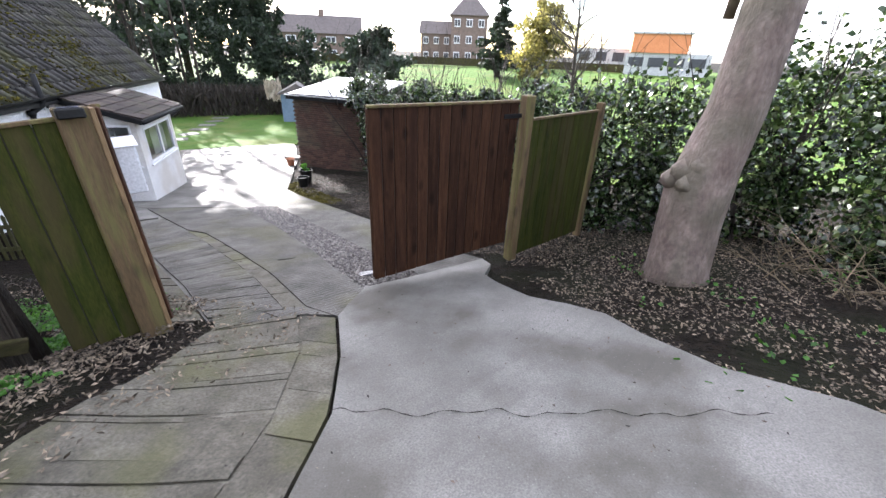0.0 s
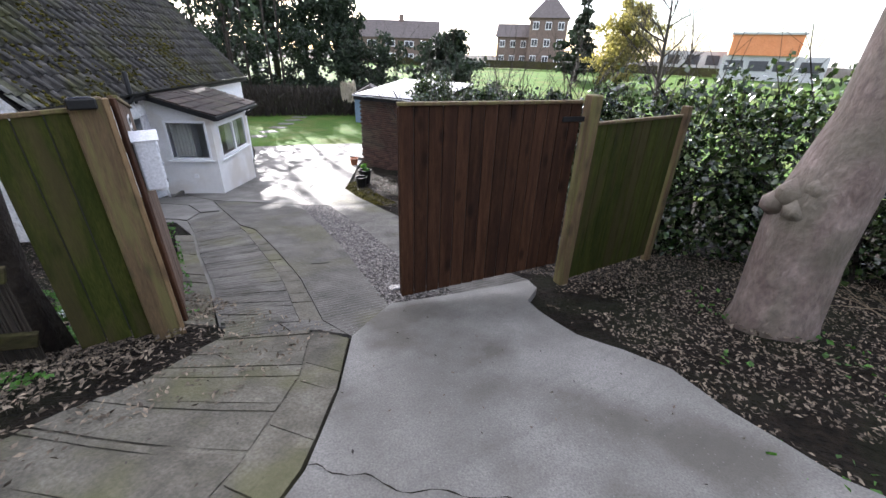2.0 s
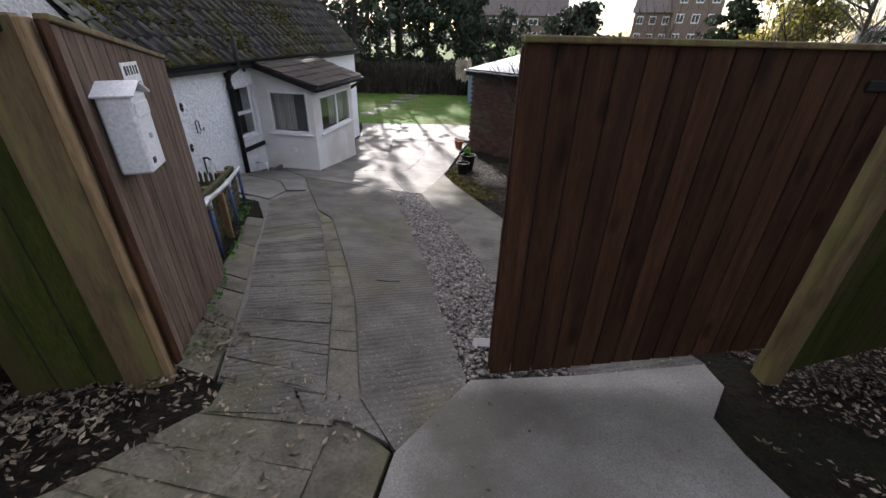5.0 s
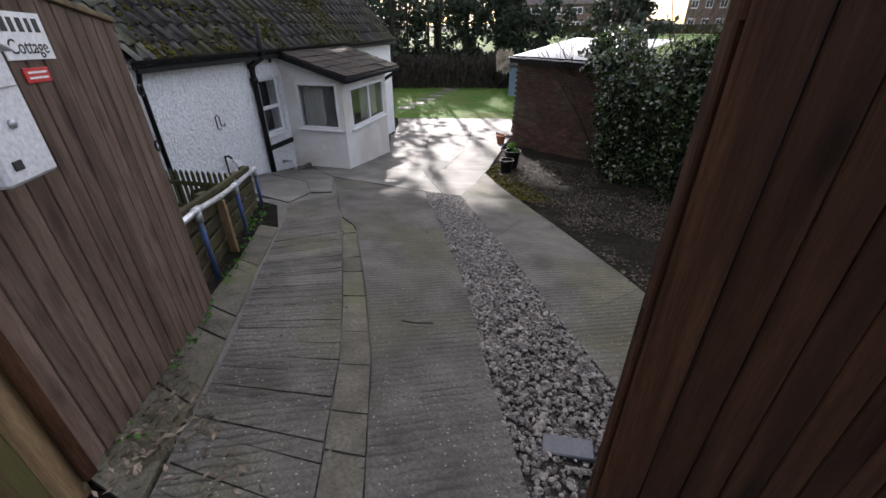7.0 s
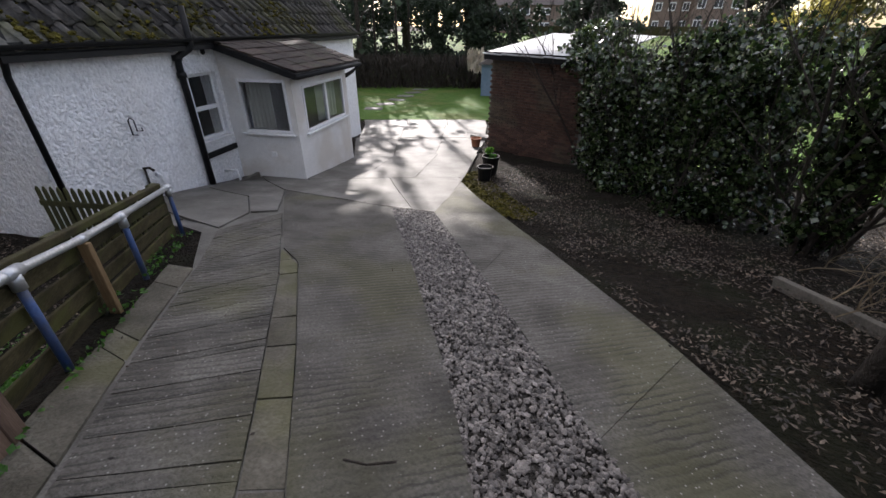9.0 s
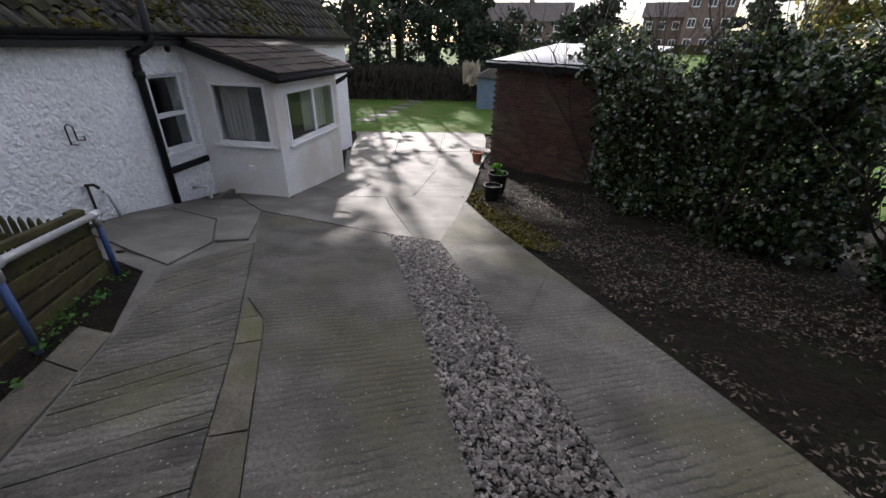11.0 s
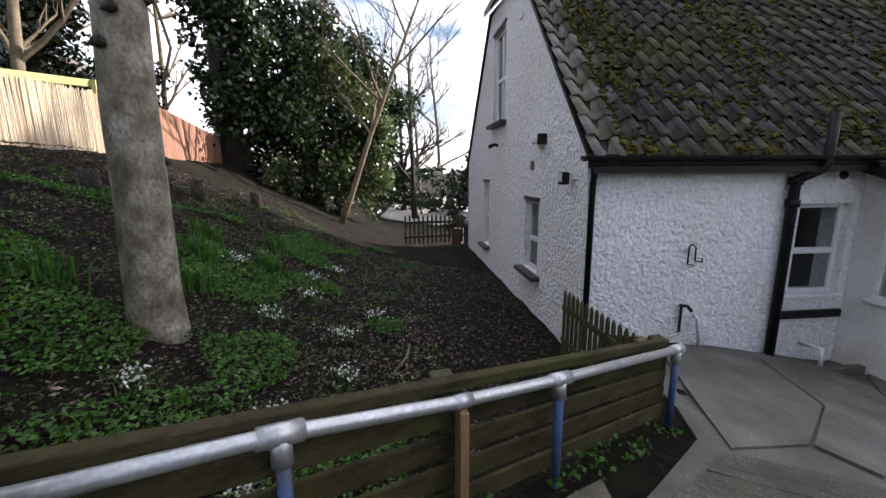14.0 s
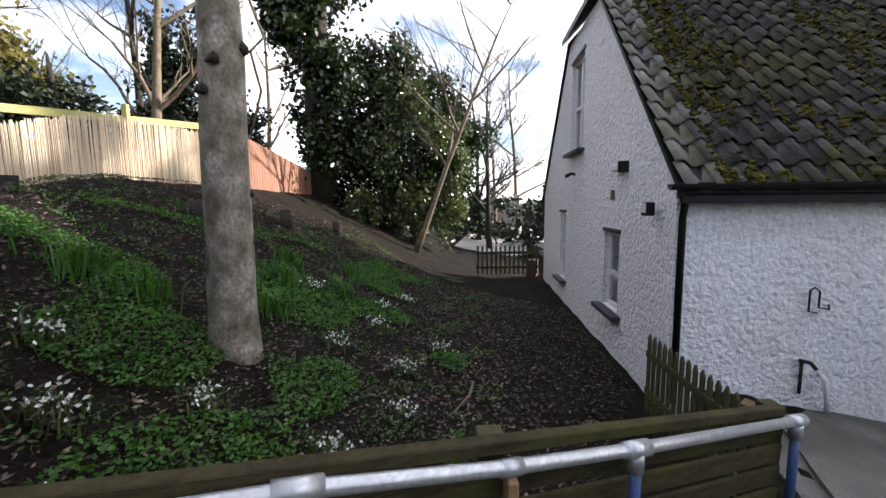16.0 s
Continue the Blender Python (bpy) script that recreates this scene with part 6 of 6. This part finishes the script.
for k in range(4):
    wv = box("window", (2.2, 0.1, 1.3), m @ Matrix.Translation((-3 + k * 2.9, -3.15, 3.4)), M["slate"], fb, 0.01)
b = Vector(far(0.09, 0.996, 86)) - Vector((0, 0, 1.6))
fb2 = thing("school_building", "low grey flat-roofed block", "building")
m = Matrix.Translation(b) @ pose(0, 0, 0, 0, 0, -5)
box("wall", (9, 7, 5.6), m @ Matrix.Translation((0, 0, 2.4)), M["concgrey"], fb2, 0.02)
for k in range(3):
    box("window", (1.8, 0.1, 1.4), m @ Matrix.Translation((-2.8 + k * 2.8, -3.53, 3.9)), M["slate"], fb2, 0.01)
# garden hut, goal, far fence
gh = thing("garden_hut", "small blue-grey wooden hut by the lawn", "hut")
p = far(-0.545, 0.838, 33)
m = Matrix.Translation(p) @ pose(0, 0, 0, 0, 0, 30)
box("wall", (2.2, 2.0, 2.0), m @ Matrix.Translation((0, 0, 0.95)), M["bluepaint"], gh, 0.02)
gable_roof("roof", 2.0 + 0.6, 2.6, 0.7, m @ Matrix.Translation((0, 0, 1.95)) @ pose(0, 0, 0, 0, 0, 90), M["farroof"], gh)
gl = thing("goal_frame", "white tubular goal frame on the playing field", "goal")
p = Vector(far(-0.061, 0.998, 36))
for a, b2 in (((-1.6, 0, 0), (-1.6, 0, 1.5)), ((1.6, 0, 0), (1.6, 0, 1.5)), ((-1.6, 0, 1.5), (1.6, 0, 1.5)), ((-1.6, 0, 1.5), (-1.6, 1.2, 0)), ((1.6, 0, 1.5), (1.6, 1.2, 0)), ((-1.6, 1.2, 0), (1.6, 1.2, 0))):
    tube("bar", [p + Vector(a), p + Vector(b2)], 0.05, M["upvc"], gl, 6)
for k in range(12):
    x = -1.5 + k * 0.27
    tube("net_cord", [p + Vector((x, 0, 1.5)), p + Vector((x, 1.2, 0))], 0.012, M["upvc"], gl, 4)
ff = thing("field_fence", "low dark timber fence round the far field", "fence")
for t in np.linspace(-0.62, 0.25, 26):
    p = far(t, 1, 78)
    box("post", (0.12, 0.12, 1.5), Matrix.Translation((p[0], p[1], p[2] + 0.7)), M["board"], ff)
for k in range(25):
    ts = np.linspace(-0.62, 0.25, 26)
    pa, pb2 = far(ts[k], 1, 78), far(ts[k + 1], 1, 78)
    beam("board", (pa[0], pa[1], pa[2] + 0.75), (pb2[0], pb2[1], pb2[2] + 0.75), 0.04, 1.2, M["board"], ff)
# stepping stones in the lawn
for k in range(9):
    t = k / 8
    x, y = -18.2 - 7.5 * t, 18.4 + 13.5 * t
    st = box("stepping_stone", (0.9 + 0.3 * t, 0.7, 0.06), Matrix.Translation((x, y, gz(x, y) + 0.05)) @ pose(0, 0, 0, 0, 0, 40 + 25 * math.sin(k * 2)), M["patio"], None, 0.02)
    tagged(st, "pale flat stepping stone set in the lawn", "stepping stone", "stepping stones")

# ---------------------------------------------------------------- litter, herbs, flowers
def scatter(n, x0, x1, y0, y1, test, seed, lift=0.015):
    r_ = np.random.RandomState(seed)
    out_ = []
    while len(out_) < n:
        x, y = r_.uniform(x0, x1), r_.uniform(y0, y1)
        if test(x, y, r_):
            out_.append((x, y, gz(x, y) + lift + 0.02 * r_.rand()))
    return np.array(out_)


def clump(x, y, k=1.2, s=0):
    return noise.noise(Vector((x * k, y * k, s)))


def right_bank(x, y, r_):
    e = max(0.0, x - (1.9 - 0.55 * (y - 3.8)))
    return x + 0.55 * y > 3.35 and (r_.rand() < 0.75)


ll = leaves("leaf_litter", scatter(15000, 0.4, 6, 2.6, 8.5, lambda x, y, r_: (y > 5.1 or x > 1.5 + (4.2 - y) * 0.9) and clump(x, y) > -0.45 and r_.rand() < 0.8, 201), 0.020, M["litterp"], None, seed=1, flat=0.75, slim=0.45)
tagged(ll, "scattered dead leaves and twigs beside the apron", "leaves", kind="stuff")
ll = leaves("leaf_litter", scatter(6000, -3.4, -1.2, 0.0, 3.75, lambda x, y, r_: r_.rand() < (0.95 if x + 0.25 * y < -1.55 else 0.22) and (y > 2.5 or x < -1.5), 202, 0.03), 0.023, M["litterp"], None, seed=2, flat=0.7, slim=0.42)
tagged(ll, "drift of pale dead leaves at the gate's foot", "leaves", kind="stuff")
ll = leaves("leaf_litter", scatter(17000, -6.6, 1.5, 6.0, 13.5, lambda x, y, r_: x * 0.77 + y * 0.9 > 5.15 and r_.rand() < 0.35 + clump(x, y, 0.9), 203), 0.022, M["litter"], None, seed=3, flat=0.7, slim=0.4)
tagged(ll, "grey leaf litter over the dark bank by the drive", "leaves", kind="stuff")
ll = leaves("leaf_litter", scatter(20000, -12, -3.2, -3.5, 4.6, lambda x, y, r_: Vector((x, y, 0)).dot(HU) < 8.3 and (Vector((x, y)) - FENCE0).dot(FLEFT) > 0.4, 204), 0.027, M["litter"], None, seed=4, flat=0.7, slim=0.42)
tagged(ll, "dead leaves over the garden's dark soil", "leaves", kind="stuff")
ll = leaves("loose_leaves", scatter(800, -7, 3, 0.5, 9, lambda x, y, r_: True, 205, 0.055), 0.013, M["litter"], None, seed=5, flat=0.85, slim=0.5)
tagged(ll, "few loose dead leaves on the concrete", "leaves", kind="stuff")


def in_garden(x, y):
    return Vector((x, y, 0)).dot(HU) < 7.0 and (Vector((x, y)) - FENCE0).dot(FLEFT) > 0.45


hb = leaves("ground_herbs", scatter(21000, -12.5, -3.4, -1.5, 4.6, lambda x, y, r_: in_garden(x, y) and clump(x, y, 0.9, 9) > 0.05 + 0.03 * max(0, -x - 7) and 8.437 - (HU.x * x + HU.y * y) > 2.1, 206, 0.05), 0.022, M["herb"], None, seed=6, flat=0.4, slim=0.7)
tagged(hb, "fresh green ground herbs in patches", "herbs", kind="stuff")
hb = leaves("ground_herbs", scatter(11000, -12.0, -3.4, -2.6, 4.6, lambda x, y, r_: in_garden(x, y) and clump(x, y, 2.6, 3) > 0.08 and 8.437 - (HU.x * x + HU.y * y) > 1.7, 216, 0.03), 0.018, M["herb"], None, seed=16, flat=0.4, slim=0.5)
tagged(hb, "small green seedlings scattered over the soil", "herbs", kind="stuff")
ll = leaves("leaf_litter", scatter(3500, -12, -3.4, -3.2, 4.6, lambda x, y, r_: in_garden(x, y) and clump(x, y, 1.4, 7) > -0.1, 217, 0.03), 0.026, M["litterp"], None, seed=17, flat=0.7, slim=0.5)
tagged(ll, "paler dead leaves lying among the herbs", "leaves", kind="stuff")
hb = leaves("ground_herbs", scatter(700, -3.4, -2.3, 0.1, 2.3, lambda x, y, r_: clump(x, y, 1.3, 4) > 0.05, 207, 0.06), 0.025, M["herb"], None, seed=7, flat=0.4)
tagged(hb, "green weeds in leaf litter by the fence", "herbs", kind="stuff")
hb = leaves("ground_herbs", scatter(300, 1.8, 5.5, 3.2, 6.4, lambda x, y, r_: clump(x, y, 1.3, 6) > 0.15, 208, 0.03), 0.03, M["herb"], None, seed=8, flat=0.4)
tagged(hb, "sparse green weeds on the bank", "herbs", kind="stuff")
hb = leaves("edge_weeds", scatter(420, -6.6, -2.6, 3.2, 5.9, lambda x, y, r_: abs((Vector((x, y)) - FENCE0).dot(FLEFT)) < 0.16 and clump(x, y, 2, 2) > -0.05, 209, 0.04), 0.02, M["herb"], None, seed=9, flat=0.3)
tagged(hb, "small weeds along the fence's foot", "weeds", kind="stuff")
ms = leaves("moss_patch", scatter(2600, -7.0, -4.2, 9.4, 12.3, lambda x, y, r_: 0 < (x + 6.6) * 0.62 + (y - 10.9) * 0.79 < 0.7, 210, 0.0), 0.03, M["mossc"], None, seed=10, flat=0.6)
tagged(ms, "yellow moss along the drive's edge", "moss", kind="stuff")


def tuft(name, at, n, h, width, material, label, category, flowers=0, seed=0, group=""):
    """A tuft of arching blades, with small white drooping flowers if any."""
    r_ = random.Random(seed)
    ob = thing(name, label, category, group)
    v, f = [], []
    fl_ = []
    for k in range(n):
        a, le = r_.uniform(0, 6.28), h * r_.uniform(0.6, 1.1)
        bx, by = at[0] + r_.gauss(0, width * 0.4), at[1] + r_.gauss(0, width * 0.4)
        d = Vector((math.cos(a), math.sin(a), 0))
        sd_ = Vector((-d.y, d.x, 0)) * 0.008
        z = gz(bx, by)
        p0 = Vector((bx, by, z - 0.02))
        p1 = p0 + Vector((0, 0, le * 0.7)) + d * le * 0.2
        p2 = p1 + d * le * 0.4 + Vector((0, 0, le * r_.uniform(-0.1, 0.3)))
        b0 = len(v)
        v += [p0 - sd_, p0 + sd_, p1 + sd_, p1 - sd_, p2]
        f += [(b0, b0 + 1, b0 + 2, b0 + 3), (b0 + 3, b0 + 2, b0 + 4)]
        if k < flowers:
            fl_.append((p1 + Vector((r_.gauss(0, width * 0.2), r_.gauss(0, width * 0.2), le * 0.25)))[:])
    put("blades", mesh_of("blades", v, f, material), ob)["kind"] = "stuff"
    if fl_:
        leaves("flowers", np.repeat(np.array(fl_), 3, 0), 0.017, M["petal"], ob, "white nodding flowers", seed=seed, up=-0.4, slim=0.6)["kind"] = "stuff"
    return ob


fg = random.Random(77)
SN = [(-4.65, 2.95), (-5.15, 2.15), (-4.35, 2.05), (-4.5, 1.35), (-6.6, 2.9), (-7.3, 2.3), (-6.9, 1.6), (-7.9, 1.3), (-8.6, 0.8), (-5.0, 3.35), (-4.1, 2.75), (-7.6, 0.3), (-9.4, 0.6), (-8.2, 2.2), (-5.7, 2.9), (-4.0, 3.4)]
for k, (x, y) in enumerate(SN):
    tuft("snowdrops", (x, y), 70, 0.17, 0.17, M["ivyp"], "clump of white snowdrops among grey-green blades", "snowdrops", 34, 300 + k, "snowdrop clumps")
DF = [(-5.35, 0.75), (-4.95, 0.35), (-7.2, 0.2), (-7.7, -0.4), (-8.1, 0.4), (-6.5, 0.9), (-3.6, 2.2), (-4.3, 0.2), (-8.9, -0.3), (-4.0, 1.6)]
for k, (x, y) in enumerate(DF):
    tuft("daffodil_leaves", (x, y), 90, 0.36, 0.24, M["herb"], "thick tuft of fresh green daffodil leaves", "daffodils", 0, 330 + k, "daffodil tufts")
st = tube("fallen_stick", [(-7.7, 3.0, gz(-7.7, 3.0) + 0.03), (-7.35, 3.15, gz(-7.35, 3.15) + 0.05), (-6.95, 3.2, gz(-6.95, 3.2) + 0.03)], [0.012, 0.016, 0.01], M["twig"], None, 6)
tagged(st, "pale fallen stick on the soil", "stick")
st = tube("twig", [(-2.6, 5.0, gz(-2.6, 5.0) + 0.06), (-2.5, 5.05, gz(-2.5, 5.05) + 0.065), (-2.42, 5.15, gz(-2.42, 5.15) + 0.06)], 0.006, M["darkbark"], None, 5)
tagged(st, "short dark twig lying on the drive", "twig")
for k, (x, y, h) in enumerate(((-8.9, -2.2, 0.35), (-10.6, -2.6, 0.3), (-6.9, -1.6, 0.28))):
    st = tube("stump", [(x, y, gz(x, y) - 0.1), (x, y, gz(x, y) + h)], [0.14, 0.11], M["darkbark"], None, 10, 0.2)
    tagged(st, "old cut tree stump on the bank", "stump", "stumps")
